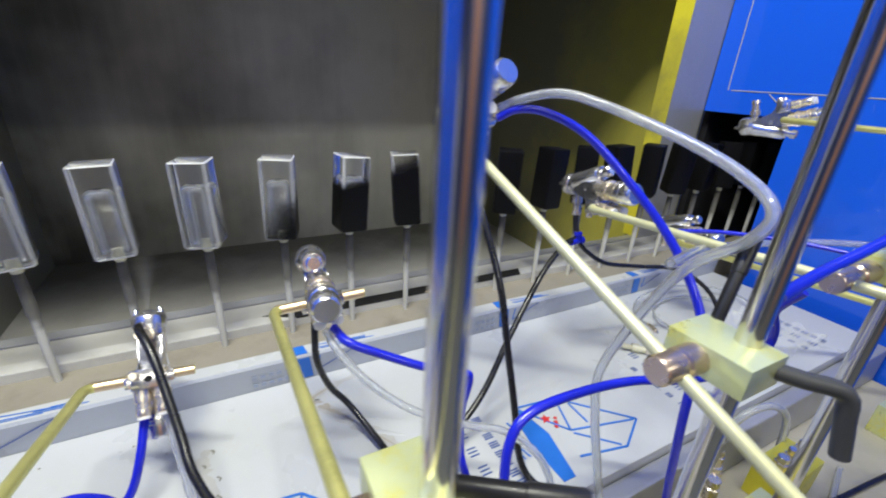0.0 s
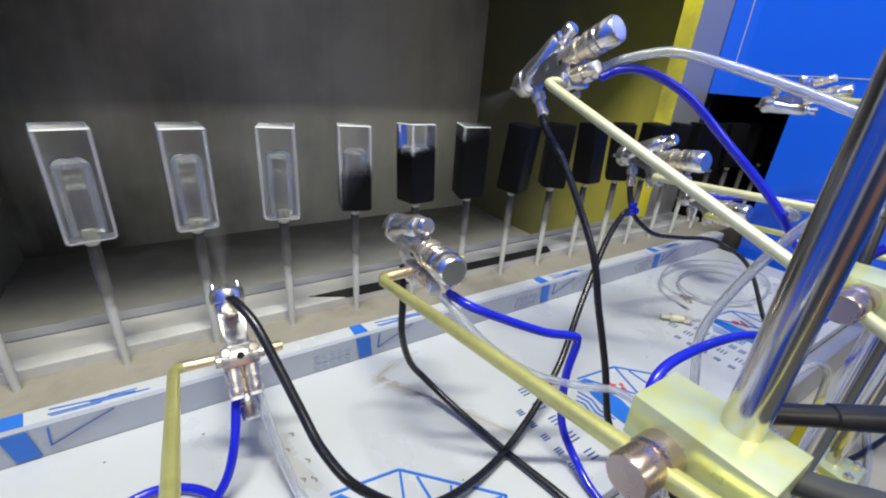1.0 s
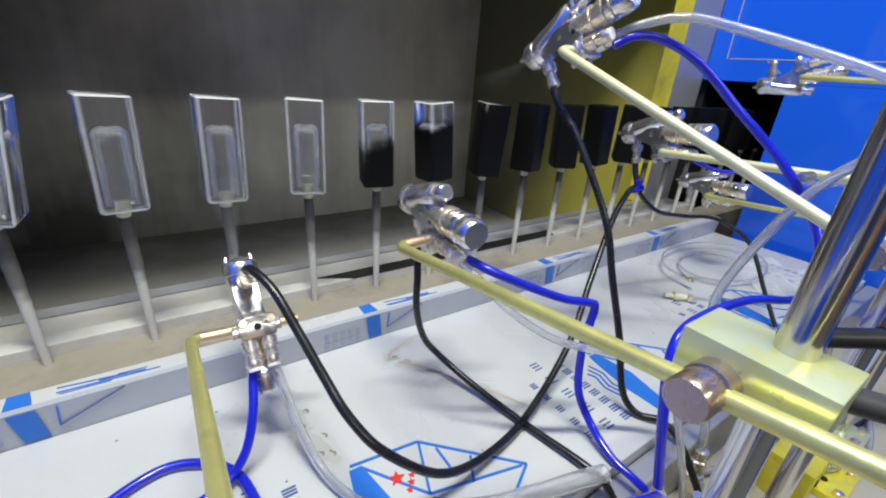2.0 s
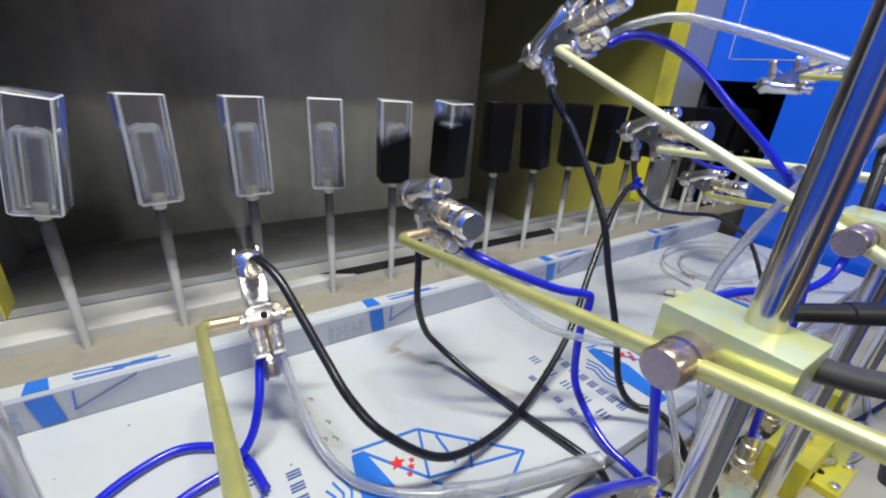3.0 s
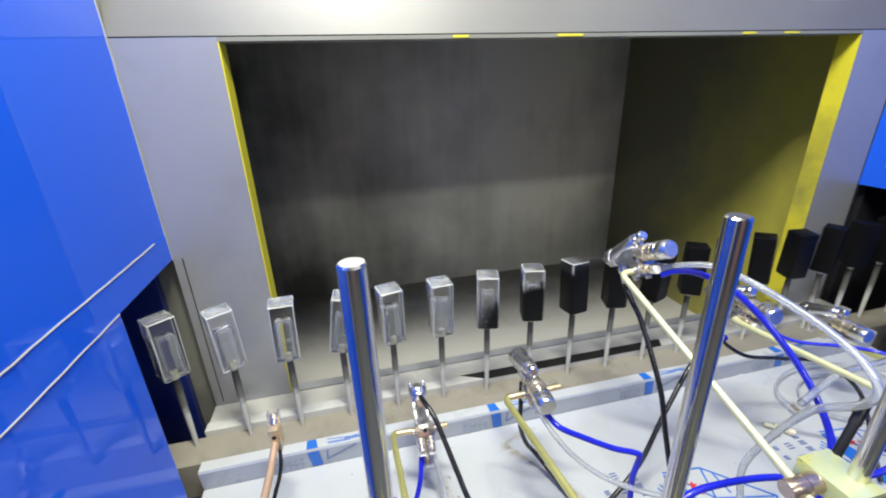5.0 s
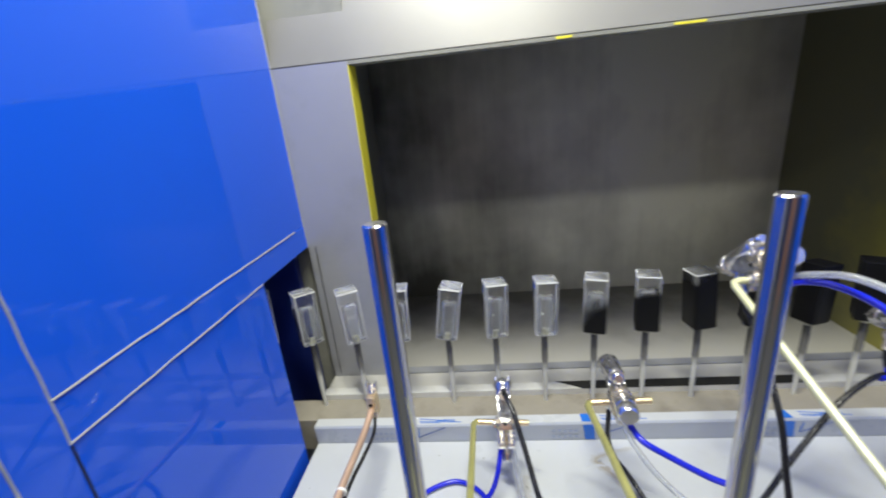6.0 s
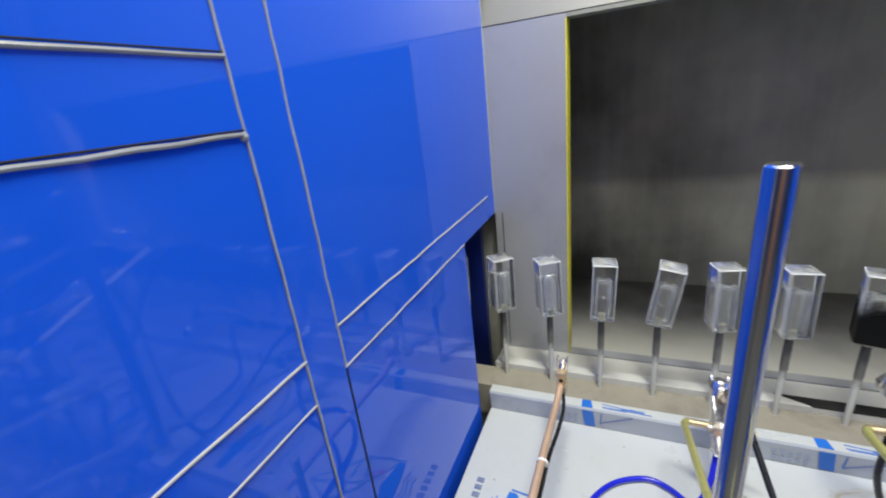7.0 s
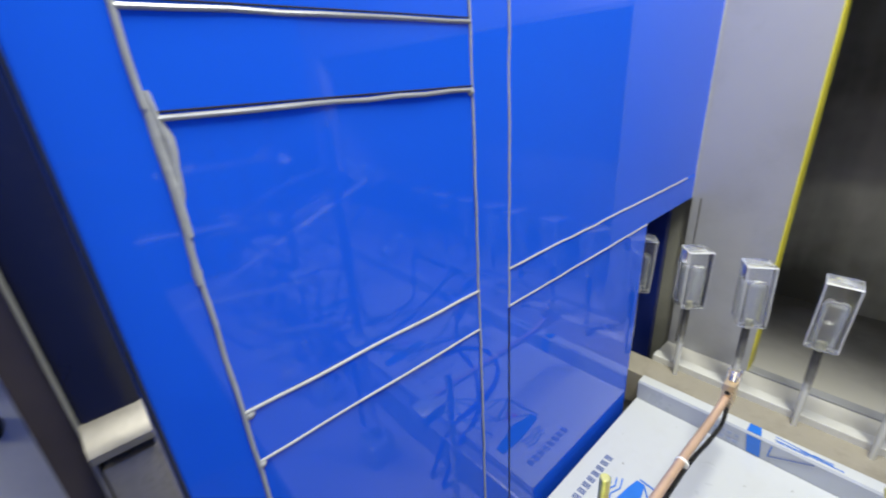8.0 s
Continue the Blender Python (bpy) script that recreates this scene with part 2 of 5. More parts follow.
def back_wall_material():
    """Dark steel with thin overspray runs; paler centre opposite the guns paints in lit haze."""
    m, nt, b = material("overspray_haze_wall")
    tc = nt.nodes.new("ShaderNodeTexCoord")
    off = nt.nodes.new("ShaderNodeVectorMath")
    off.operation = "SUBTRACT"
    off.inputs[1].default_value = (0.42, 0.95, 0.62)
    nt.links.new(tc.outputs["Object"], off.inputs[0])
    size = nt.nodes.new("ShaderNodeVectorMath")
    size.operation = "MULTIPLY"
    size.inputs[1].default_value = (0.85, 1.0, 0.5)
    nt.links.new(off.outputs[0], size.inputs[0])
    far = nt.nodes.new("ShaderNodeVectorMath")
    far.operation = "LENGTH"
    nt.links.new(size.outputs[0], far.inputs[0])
    cloud = node(nt, "ShaderNodeTexNoise", Scale=3.0, Detail=4.0, Roughness=0.55)
    nt.links.new(tc.outputs["Object"], cloud.inputs["Vector"])
    streak_map = nt.nodes.new("ShaderNodeMapping")
    streak_map.inputs["Scale"].default_value = (1.0, 1.0, 0.08)
    nt.links.new(tc.outputs["Object"], streak_map.inputs[0])
    streak = node(nt, "ShaderNodeTexNoise", Scale=26.0, Detail=4.0, Roughness=0.6)
    nt.links.new(streak_map.outputs[0], streak.inputs["Vector"])
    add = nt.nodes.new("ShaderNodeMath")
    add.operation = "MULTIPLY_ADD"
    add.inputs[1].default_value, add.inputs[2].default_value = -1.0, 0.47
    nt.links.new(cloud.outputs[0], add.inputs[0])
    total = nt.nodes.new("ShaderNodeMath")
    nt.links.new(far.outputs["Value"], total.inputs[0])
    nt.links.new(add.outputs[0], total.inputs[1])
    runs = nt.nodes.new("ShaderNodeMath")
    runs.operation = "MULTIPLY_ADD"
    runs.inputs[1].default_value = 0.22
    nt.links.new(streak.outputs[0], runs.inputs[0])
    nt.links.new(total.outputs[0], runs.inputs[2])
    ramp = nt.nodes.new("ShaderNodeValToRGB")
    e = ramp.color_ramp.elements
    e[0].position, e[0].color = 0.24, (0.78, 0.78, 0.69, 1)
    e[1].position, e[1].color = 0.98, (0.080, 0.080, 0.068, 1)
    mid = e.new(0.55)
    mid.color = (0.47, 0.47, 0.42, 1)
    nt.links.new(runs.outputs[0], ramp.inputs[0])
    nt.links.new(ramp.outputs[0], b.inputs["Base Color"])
    b.inputs["Roughness"].default_value = 0.45
    grain = node(nt, "ShaderNodeTexNoise", Scale=140.0, Detail=3.0)
    nt.links.new(tc.outputs["Object"], grain.inputs["Vector"])
    bp = node(nt, "ShaderNodeBump", Strength=0.15, Distance=0.001)
    nt.links.new(grain.outputs[0], bp.inputs["Height"])
    nt.links.new(bp.outputs[0], b.inputs["Normal"])
    return m


def side_wall_material():
    """Yellow lining, patchy overspray; the darkening further in is shade put into the colour."""
    m, nt, b = material("shaded_yellow_lining")
    tc = nt.nodes.new("ShaderNodeTexCoord")
    sep = nt.nodes.new("ShaderNodeSeparateXYZ")
    nt.links.new(tc.outputs["Object"], sep.inputs[0])
    cloud = node(nt, "ShaderNodeTexNoise", Scale=4.0, Detail=6.0, Roughness=0.65)
    fine = node(nt, "ShaderNodeTexNoise", Scale=120.0, Detail=3.0)
    for n in (cloud, fine):
        nt.links.new(tc.outputs["Object"], n.inputs["Vector"])
    total = nt.nodes.new("ShaderNodeMath")
    total.operation = "MULTIPLY_ADD"
    total.inputs[1].default_value = 0.55
    nt.links.new(cloud.outputs[0], total.inputs[0])
    depth = nt.nodes.new("ShaderNodeMath")
    depth.operation = "MULTIPLY_ADD"
    depth.inputs[1].default_value = 0.15
    nt.links.new(sep.outputs[2], depth.inputs[0])
    nt.links.new(sep.outputs[1], depth.inputs[2])
    nt.links.new(depth.outputs[0], total.inputs[2])
    fit = node(nt, "ShaderNodeMapRange")
    fit.inputs["From Min"].default_value, fit.inputs["From Max"].default_value = 0.46, 1.0
    nt.links.new(total.outputs[0], fit.inputs[0])
    ramp = nt.nodes.new("ShaderNodeValToRGB")
    e = ramp.color_ramp.elements
    e[0].position, e[0].color = 0.0, (0.56, 0.51, 0.05, 1)
    e[1].position, e[1].color = 1.0, (0.17, 0.166, 0.095, 1)
    nt.links.new(fit.outputs[0], ramp.inputs[0])
    nt.links.new(ramp.outputs[0], b.inputs["Base Color"])
    b.inputs["Roughness"].default_value = 0.6
    bp = node(nt, "ShaderNodeBump", Strength=0.12, Distance=0.001)
    nt.links.new(fine.outputs[0], bp.inputs["Height"])
    nt.links.new(bp.outputs[0], b.inputs["Normal"])
    return m


def stem_material():
    """White painted spindle whose upper end carries dark overspray."""
    m, nt, b = material("oversprayed_spindle")
    tc = nt.nodes.new("ShaderNodeTexCoord")
    sep = nt.nodes.new("ShaderNodeSeparateXYZ")
    nt.links.new(tc.outputs["Object"], sep.inputs[0])
    n = node(nt, "ShaderNodeTexNoise", Scale=90.0, Detail=4.0)
    nt.links.new(tc.outputs["Object"], n.inputs["Vector"])
    total = nt.nodes.new("ShaderNodeMath")
    total.operation = "MULTIPLY_ADD"
    total.inputs[1].default_value = 0.03
    nt.links.new(n.outputs[0], total.inputs[0])
    nt.links.new(sep.outputs[2], total.inputs[2])
    fit = node(nt, "ShaderNodeMapRange")
    fit.inputs["From Min"].default_value, fit.inputs["From Max"].default_value = 0.04, 0.17
    nt.links.new(total.outputs[0], fit.inputs[0])
    ramp = nt.nodes.new("ShaderNodeValToRGB")
    e = ramp.color_ramp.elements
    e[0].position, e[0].color = 0.0, (0.58, 0.58, 0.53, 1)
    e[1].position, e[1].color = 1.0, (0.035, 0.034, 0.032, 1)
    for at, c in ((0.5, (0.56, 0.56, 0.51, 1)), (0.62, (0.20, 0.195, 0.17, 1)), (0.86, (0.085, 0.082, 0.072, 1))):
        e.new(at).color = c
    nt.links.new(fit.outputs[0], ramp.inputs[0])
    nt.links.new(ramp.outputs[0], b.inputs["Base Color"])
    b.inputs["Roughness"].default_value = 0.55
    bp = node(nt, "ShaderNodeBump", Strength=0.25, Distance=0.0005)
    nt.links.new(n.outputs[0], bp.inputs["Height"])
    nt.links.new(bp.outputs[0], b.inputs["Normal"])
    return m


def booth_floor_material():
    """Pale steel floor with cloudy dust; shade at the unlit back is painted in."""
    m, nt, b = material("shaded_booth_floor")
    tc = nt.nodes.new("ShaderNodeTexCoord")
    sep = nt.nodes.new("ShaderNodeSeparateXYZ")
    nt.links.new(tc.outputs["Object"], sep.inputs[0])
    cloud = node(nt, "ShaderNodeTexNoise", Scale=5.0, Detail=5.0, Roughness=0.6)
    nt.links.new(tc.outputs["Object"], cloud.inputs["Vector"])
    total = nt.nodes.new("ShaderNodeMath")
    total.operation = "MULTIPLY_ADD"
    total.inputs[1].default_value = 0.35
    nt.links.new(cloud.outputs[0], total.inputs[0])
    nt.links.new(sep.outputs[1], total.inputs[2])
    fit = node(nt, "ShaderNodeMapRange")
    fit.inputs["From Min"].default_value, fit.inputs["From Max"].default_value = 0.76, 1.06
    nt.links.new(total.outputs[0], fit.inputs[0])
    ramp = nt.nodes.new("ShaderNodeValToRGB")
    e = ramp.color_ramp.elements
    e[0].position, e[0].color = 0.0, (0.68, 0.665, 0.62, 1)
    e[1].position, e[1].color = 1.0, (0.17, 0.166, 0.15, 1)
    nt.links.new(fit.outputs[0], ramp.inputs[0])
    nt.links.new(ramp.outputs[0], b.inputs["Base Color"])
    b.inputs["Roughness"].default_value = 0.5
    return m


BACKWALL = back_wall_material()
SHADEDFLOOR = booth_floor_material()
SIDEWALL = side_wall_material()
STEM = stem_material()
CLEARHOSE = clear_hose_material()
CLEARFILM = clear_film_material()
# Rim and end are less clear, so their bright glints are painted in.
BOTTLEOUT, BOTTLERIM, BOTTLEEND = bottle_outside("bottle_outside", 0.975), bottle_outside("bottle_outer_edge", 0.42), bottle_outside("bottle_end", 0.88)
BOTTLEIN, BOTTLEEDGE = bottle_inside()


# ---------------- mesh helpers ----------------
def mesh_object(name, bm, mats, parent=None, smooth=False):
    bmesh.ops.recalc_face_normals(bm, faces=bm.faces) if not smooth == "keep" else None
    me = bpy.data.meshes.new(name)
    bm.to_mesh(me)
    bm.free()
    for m in mats if isinstance(mats, (list, tuple)) else [mats]:
        me.materials.append(m)
    if smooth:
        me.polygons.foreach_set("use_smooth", [True] * len(me.polygons))
        me.set_sharp_from_angle(angle=radians(40))
    ob = new(name, me)
    if parent is not None:
        ob.parent = parent
    return ob


def part(name, bm, mat, parent, label="", smooth=True):
    ob = mesh_object(name, bm, mat, parent, smooth)
    return tagged(ob, label) if label else ob


def thing(name, label, category, group="", kind="", at=None):
    ob = new(name)
    ob.empty_display_size = 0.02
    if at is not None:
        ob.matrix_world = at
    return tagged(ob, label, category, group, kind)


def box(bm, x0, x1, y0, y1, z0, z1, bevel=0.0):
    r = bmesh.ops.create_cube(bm, size=1.0)
    vs = r["verts"]
    bmesh.ops.scale(bm, vec=(x1 - x0, y1 - y0, z1 - z0), verts=vs)
    bmesh.ops.translate(bm, vec=((x0 + x1) / 2, (y0 + y1) / 2, (z0 + z1) / 2), verts=vs)
    if bevel:
        es = list({e for v in vs for e in v.link_edges})
        bmesh.ops.bevel(bm, geom=es, offset=bevel, segments=2, affect="EDGES", profile=0.6)
    return bm


def lathe(bm, p0, p1, profile, seg=20):
    """A turned piece from p0 towards p1: profile rows of (distance along, radius)."""
    p0, p1 = Vector(p0), Vector(p1)
    d = (p1 - p0).normalized()
    a = d.orthogonal().normalized()
    c = d.cross(a)
    rings = []
    for s, r in profile:
        rings.append([bm.verts.new(p0 + d * s + (a * math.cos(2 * math.pi * k / seg) + c * math.sin(2 * math.pi * k / seg)) * r) for k in range(seg)])
    for lo, hi in zip(rings, rings[1:]):
        for k in range(seg):
            bm.faces.new((lo[k], lo[(k + 1) % seg], hi[(k + 1) % seg], hi[k]))
    bm.faces.new(rings[0][::-1])
    bm.faces.new(rings[-1])
    return bm


def rod(bm, p0, p1, r, seg=20, bevel=0.0008):
    n = (Vector(p1) - Vector(p0)).length
    return lathe(bm, p0, p1, [(0, r - bevel), (bevel, r), (n - bevel, r), (n, r - bevel)], seg)


def smooth_path(points, steps=8):
    pts = [Vector(p) for p in points]
    pts = [pts[0] * 2 - pts[1]] + pts + [pts[-1] * 2 - pts[-2]]
    out = []
    for a, b, c, d in zip(pts, pts[1:], pts[2:], pts[3:]):
        for k in range(steps):
            t = k / steps
            out.append(0.5 * ((2 * b) + (c - a) * t + (2 * a - 5 * b + 4 * c - d) * t * t + (3 * b - a - 3 * c + d) * t ** 3))
    out.append(pts[-2])
    return out


def tube(bm, points, r, seg=12, steps=8, inner=0.0):
    path = smooth_path(points, steps) if steps > 1 else [Vector(p) for p in points]

    def sweep(radius, flip):
        side = (path[1] - path[0]).orthogonal().normalized()
        rings = []
        for k, p in enumerate(path):
            d = (path[min(k + 1, len(path) - 1)] - path[max(k - 1, 0)]).normalized()
            side = (side - d * side.dot(d)).normalized()
            other = d.cross(side)
            rings.append([bm.verts.new(p + (side * math.cos(2 * math.pi * q / seg) + other * math.sin(2 * math.pi * q / seg)) * radius) for q in range(seg)])
        for lo, hi in zip(rings, rings[1:]):
            for q in range(seg):
                f = (lo[q], lo[(q + 1) % seg], hi[(q + 1) % seg], hi[q])
                bm.faces.new(f[::-1] if flip else f)
        return rings
    outer = sweep(r, False)
    if inner:
        core = sweep(inner, True)
        for a, b, flip in ((outer[0], core[0], True), (outer[-1], core[-1], False)):
            for q in range(seg):
                f = (a[q], a[(q + 1) % seg], b[(q + 1) % seg], b[q])
                bm.faces.new(f[::-1] if flip else f)
    else:
        bm.faces.new(outer[0][::-1])
        bm.faces.new(outer[-1])
    return bm


B = bmesh.new


def slab(name, mat, dims, bevel=0.0, label="", category="", parent=None):
    ob = mesh_object(name, box(B(), *dims, bevel), mat, parent)
    if parent is None:
        tagged(ob, label, category, kind="structure")
    return ob


# ---------------- the room that closes the place ----------------
slab("floor", ROOMFLOOR, (-3.0, 3.5, -3.2, 2.2, -0.95, -0.85), label="dull grey workshop floor", category="floor")
slab("ceiling", WALLPAINT, (-3.0, 3.5, -3.2, 2.2, 1.9, 2.0), label="plain grey workshop ceiling", category="ceiling")
slab("wall_south", SLATEPAINT, (-3.0, 3.5, -3.3, -3.2, -0.85, 1.9), label="plain slate blue workshop wall", category="wall")
# Unseen warm panel, added to put an orange streak in the poles' reflections.
slab("reflected_panel", WARMPAINT, (-0.75, 0.55, -3.199, -3.16, -0.8499, 1.45), 0.004, "warm tan panel added for the pole reflections", "door")
slab("wall_north", WALLPAINT, (-3.0, 3.5, 2.2, 2.3, -0.85, 1.9), label="plain grey workshop wall", category="wall")
slab("wall_west", SLATEPAINT, (-3.1, -3.0, -3.3, 2.3, -0.85, 1.9), label="plain slate blue workshop wall", category="wall")
slab("wall_east", SLATEPAINT, (3.5, 3.6, -3.3, 2.3, -0.85, 1.9), label="plain slate blue workshop wall", category="wall")

# ---------------- spray booth ----------------
OX0, OX1, OZ0, OZ1, PY = -0.326, 0.724, 0.035, 0.586, 0.131
LX, RX = -0.446, 0.835


def spray_booth():
    t = thing("spray_booth", "grey sheet metal spray booth with dark sooty lining", "spray booth")
    part("front_panel", box(B(), LX, OX0, PY, PY + 0.02, -0.10, OZ1 - 0.001, 0.001), GREY, t, "grey sheet panel beside the opening", False)
    part("front_panel", box(B(), OX1, RX, PY, PY + 0.02, -0.10, OZ1 - 0.001, 0.001), GREY, t, "grey sheet panel beside the opening", False)
    part("sill_panel", box(B(), OX0 + 0.001, OX1 - 0.001, PY + 0.002, PY + 0.02, -0.33, OZ0, 0.001), GREY, t, "", False)
    bm = B()
    rise = Vector((0, 0.16, 0.50))
    out = Vector((0, 0.02, 0.0))
    a = [Vector((x, PY - 0.001, OZ1)) for x in (LX, RX)]
    vs = [bm.verts.new(p) for p in (a[0], a[1], a[1] + rise, a[0] + rise, a[0] + out, a[1] + out, a[1] + rise + out, a[0] + rise + out)]
    for f in ((0, 1, 2, 3), (7, 6, 5, 4), (0, 4, 5, 1), (1, 5, 6, 2), (2, 6, 7, 3), (3, 7, 4, 0)):
        bm.faces.new([vs[k] for k in f])
    part("hood", bm, HOOD, t, "pale sheet metal hood leaning back", False)
    part("edge_strip", box(B(), OX0, OX0 + 0.0015, PY - 0.001, PY + 0.035, OZ0, OZ1 - 0.007), YELLOW, t, "yellow edge of the opening", False)
    part("edge_strip", box(B(), OX1 - 0.0015, OX1, PY - 0.001, PY + 0.036, OZ0, OZ1 - 0.007), YELLOW, t, "yellow edge of the opening", False)
    part("top_strip", box(B(), OX0, OX1, PY - 0.001, PY + 0.03, OZ1 - 0.0065, OZ1 - 0.0015), SOOT, t, "", False)
    for x in [random.uniform(OX0 + 0.05, OX1 - 0.02) for _ in range(4)]:
        w = random.uniform(0.01, 0.05)
        part("bare_edge", box(B(), x, x + w, PY - 0.0025, PY + 0.002, OZ1 - 0.0055, OZ1 - 0.0025), YELLOW, t, "", False)
    ix0, ix1, iy, fz, tz = -0.50, 0.85, 0.95, -0.205, 0.95
    part("side_wall", box(B(), ix0 - 0.02, ix0, PY + 0.021, iy, fz, tz), SOOT, t, "inner wall dark with overspray", False)
    part("side_wall", box(B(), ix1, ix1 + 0.02, PY + 0.021, iy, fz, tz), SIDEWALL, t, "yellow inner wall with overspray and painted shade", False)
    part("back_wall", box(B(), ix0 - 0.02, ix1 + 0.02, iy, iy + 0.02, fz, tz), BACKWALL, t, "dark steel back wall with overspray runs and painted pale haze", False)
    part("top_wall", box(B(), ix0 - 0.02, ix1 + 0.02, PY + 0.25, iy + 0.02, tz + 0.001, tz + 0.02), SOOT, t, "", False)
    part("return_wall", box(B(), ix0, OX0 - 0.001, PY + 0.021, PY + 0.03, fz, OZ1 + 0.3), SOOT, t, "", False)
    part("return_wall", box(B(), OX1 + 0.001, ix1, PY + 0.021, PY + 0.03, fz, OZ1 + 0.3), SOOT, t, "", False)
    part("booth_floor", box(B(), ix0, ix1, PY + 0.021, iy - 0.001, fz - 0.02, fz + 0.012), SHADEDFLOOR, t, "pale steel booth floor with dust and painted shade at the back", False)
    part("panel_seam", box(B(), LX + 0.0125, LX + 0.0135, PY - 0.0012, PY + 0.001, 0.04, 0.30), BLACKGAP, t, "", False)


spray_booth()


# ---------------- blue side walls ----------------
def bead(parent, p0, p1, r=0.0012, mat=None):
    n = max(2, int((Vector(p1) - Vector(p0)).length / 0.02))
    pts = [Vector(p0).lerp(Vector(p1), k / n) + Vector([random.uniform(-1, 1) * 0.0004 for _ in range(3)]) for k in range(n + 1)]
    return part("sealant_bead", tube(B(), pts, r * 0.78, 8, 2), mat or BEAD, parent)


def left_wall():
    t = thing("blue_side_wall", "glossy blue panelled side wall with pale sealant beads", "panel wall")
    x0, x1 = LX - 0.03, LX
    part("wall_panel", box(B(), x0, x1, -0.313, -0.027, -0.85, 0.300, 0.0008), BLUE, t, "", False)
    part("wall_panel", box(B(), x0, x1, -0.313, PY - 0.001, 0.338, 1.5, 0.0008), BLUE, t, "", False)
    part("cross_rail", box(B(), x0, x1 + 0.0006, -0.313, PY - 0.001, 0.3005, 0.3375, 0.0008), BLUE, t, "", False)
    part("post", box(B(), x0, x1 + 0.0006, -0.3515, -0.3135, -0.85, 1.5, 0.0008), BLUE, t, "", False)
    for z0, z1 in ((-0.85, 0.2945), (0.3315, 0.4855), (0.5265, 1.5)):
        part("wall_panel", box(B(), x0, x1, -0.539, -0.352, z0, z1, 0.0008), BLUE, t, "", False)
    for z0, z1 in ((0.295, 0.331), (0.486, 0.526)):
        part("cross_rail", box(B(), x0, x1 + 0.0006, -0.539, -0.352, z0, z1, 0.0008), BLUE, t, "", False)
    part("post", box(B(), x0, x1 + 0.0006, -0.574, -0.5395, -0.85, 1.5, 0.0015), BLUE, t, "", False)
    x = x1 + 0.0008
    bead(t, (x, -0.352, -0.3), (x, -0.352, 1.2))
    bead(t, (x, -0.3133, 0.30), (x, -0.3133, 1.2))
    part("joint_gap", box(B(), x1 - 0.001, x1 + 0.001, -0.3145, -0.3125, -0.3, 0.298), BLACKGAP, t, "", False)
    bead(t, (x, -0.539, -0.3), (x, -0.539, 0.47), 0.0016)
    bead(t, (x, -0.5385, 0.435), (x, -0.5385, 0.497), 0.0026)
    bead(t, (x, -0.540, 0.49), (x, -0.541, 1.2), 0.0018)
    bead(t, (x, -0.539, 0.5263), (x, -0.352, 0.5263), 0.0017, STRIP)
    bead(t, (x, -0.539, 0.4858), (x, -0.352, 0.4858), 0.0018, STRIP)
    for z in (0.5263, 0.4858):
        part("rail_gap", tube(B(), [(x, -0.539, z + 0.0024), (x, -0.45, z + 0.0025), (x, -0.352, z + 0.0024)], 0.0005, 6, 2), BLACKGAP, t)
    # sealant smeared over the joint where rail and post meet
    bm = B()
    rows = []
    for j in range(15):
        u = j / 14
        w = (0.0012 + 0.0024 * math.sin(math.pi * min(1.0, u * 1.5 + 0.12)) ** 2 if u < 0.6 else 0.0018) * random.uniform(0.6, 1.4)
        z, y = 0.496 - 0.085 * u, -0.5385 + 0.002 * math.sin(u * 5)
        rows.append([bm.verts.new(p) for p in ((x1 + 0.0003, y - 0.6 * w, z), (x1 + 0.0021, y - 0.2 * w, z), (x1 + 0.0026, y + 0.4 * w, z), (x1 + 0.0003, y + 1.3 * w, z))])
    for a, b in zip(rows, rows[1:]):
        for j in range(3):
            bm.faces.new((a[j], a[j + 1], b[j + 1], b[j]))
    part("sealant_smear", bm, BEAD, t, "grey smeared sealant")
    for y, z in ((-0.536, 0.3285), (-0.5375, 0.2925), (-0.353, 0.4845)):
        part("sealant_lump", lathe(B(), (x1, y, z), (x1 + 1, y, z), [(0, 0.0030), (0.0016, 0.0024), (0.0026, 0.0008)], 10), BEAD, t)
    bead(t, (x, -0.539, 0.3312), (x, -0.352, 0.3312), 0.0014)
    bead(t, (x, -0.539, 0.2948), (x, -0.352, 0.2948), 0.0012)
    bead(t, (x, -0.313, 0.3378), (x, 0.091, 0.3378))
    bead(t, (x, -0.313, 0.3002), (x, -0.03, 0.3002), 0.0011)
    bead(t, (x - 0.0005, PY - 0.002, 0.30), (x - 0.0005, PY - 0.002, 1.1), 0.0012)


def right_wall():
    t = thing("blue_side_wall", "glossy blue side wall with a pale sealant line", "panel wall")
    x0, x1 = RX, RX + 0.03
    part("wall_panel", box(B(), x0, x1, -1.2, -0.027, -0.85, 0.300, 0.0008), BLUE, t, "", False)
    part("wall_panel", box(B(), x0, x1, -1.2, PY - 0.001, 0.3005, 1.5, 0.0008), BLUE, t, "", False)
    x = x0 - 0.0006
    bead(t, (x, 0.088, 0.341), (x, -0.7, 0.341), 0.0012)
    bead(t, (x, 0.094, 0.341), (x, 0.104, 1.1), 0.0012)
    bead(t, (x, 0.02, 0.338), (x, -0.008, 0.318), 0.0012)


left_wall()
right_wall()


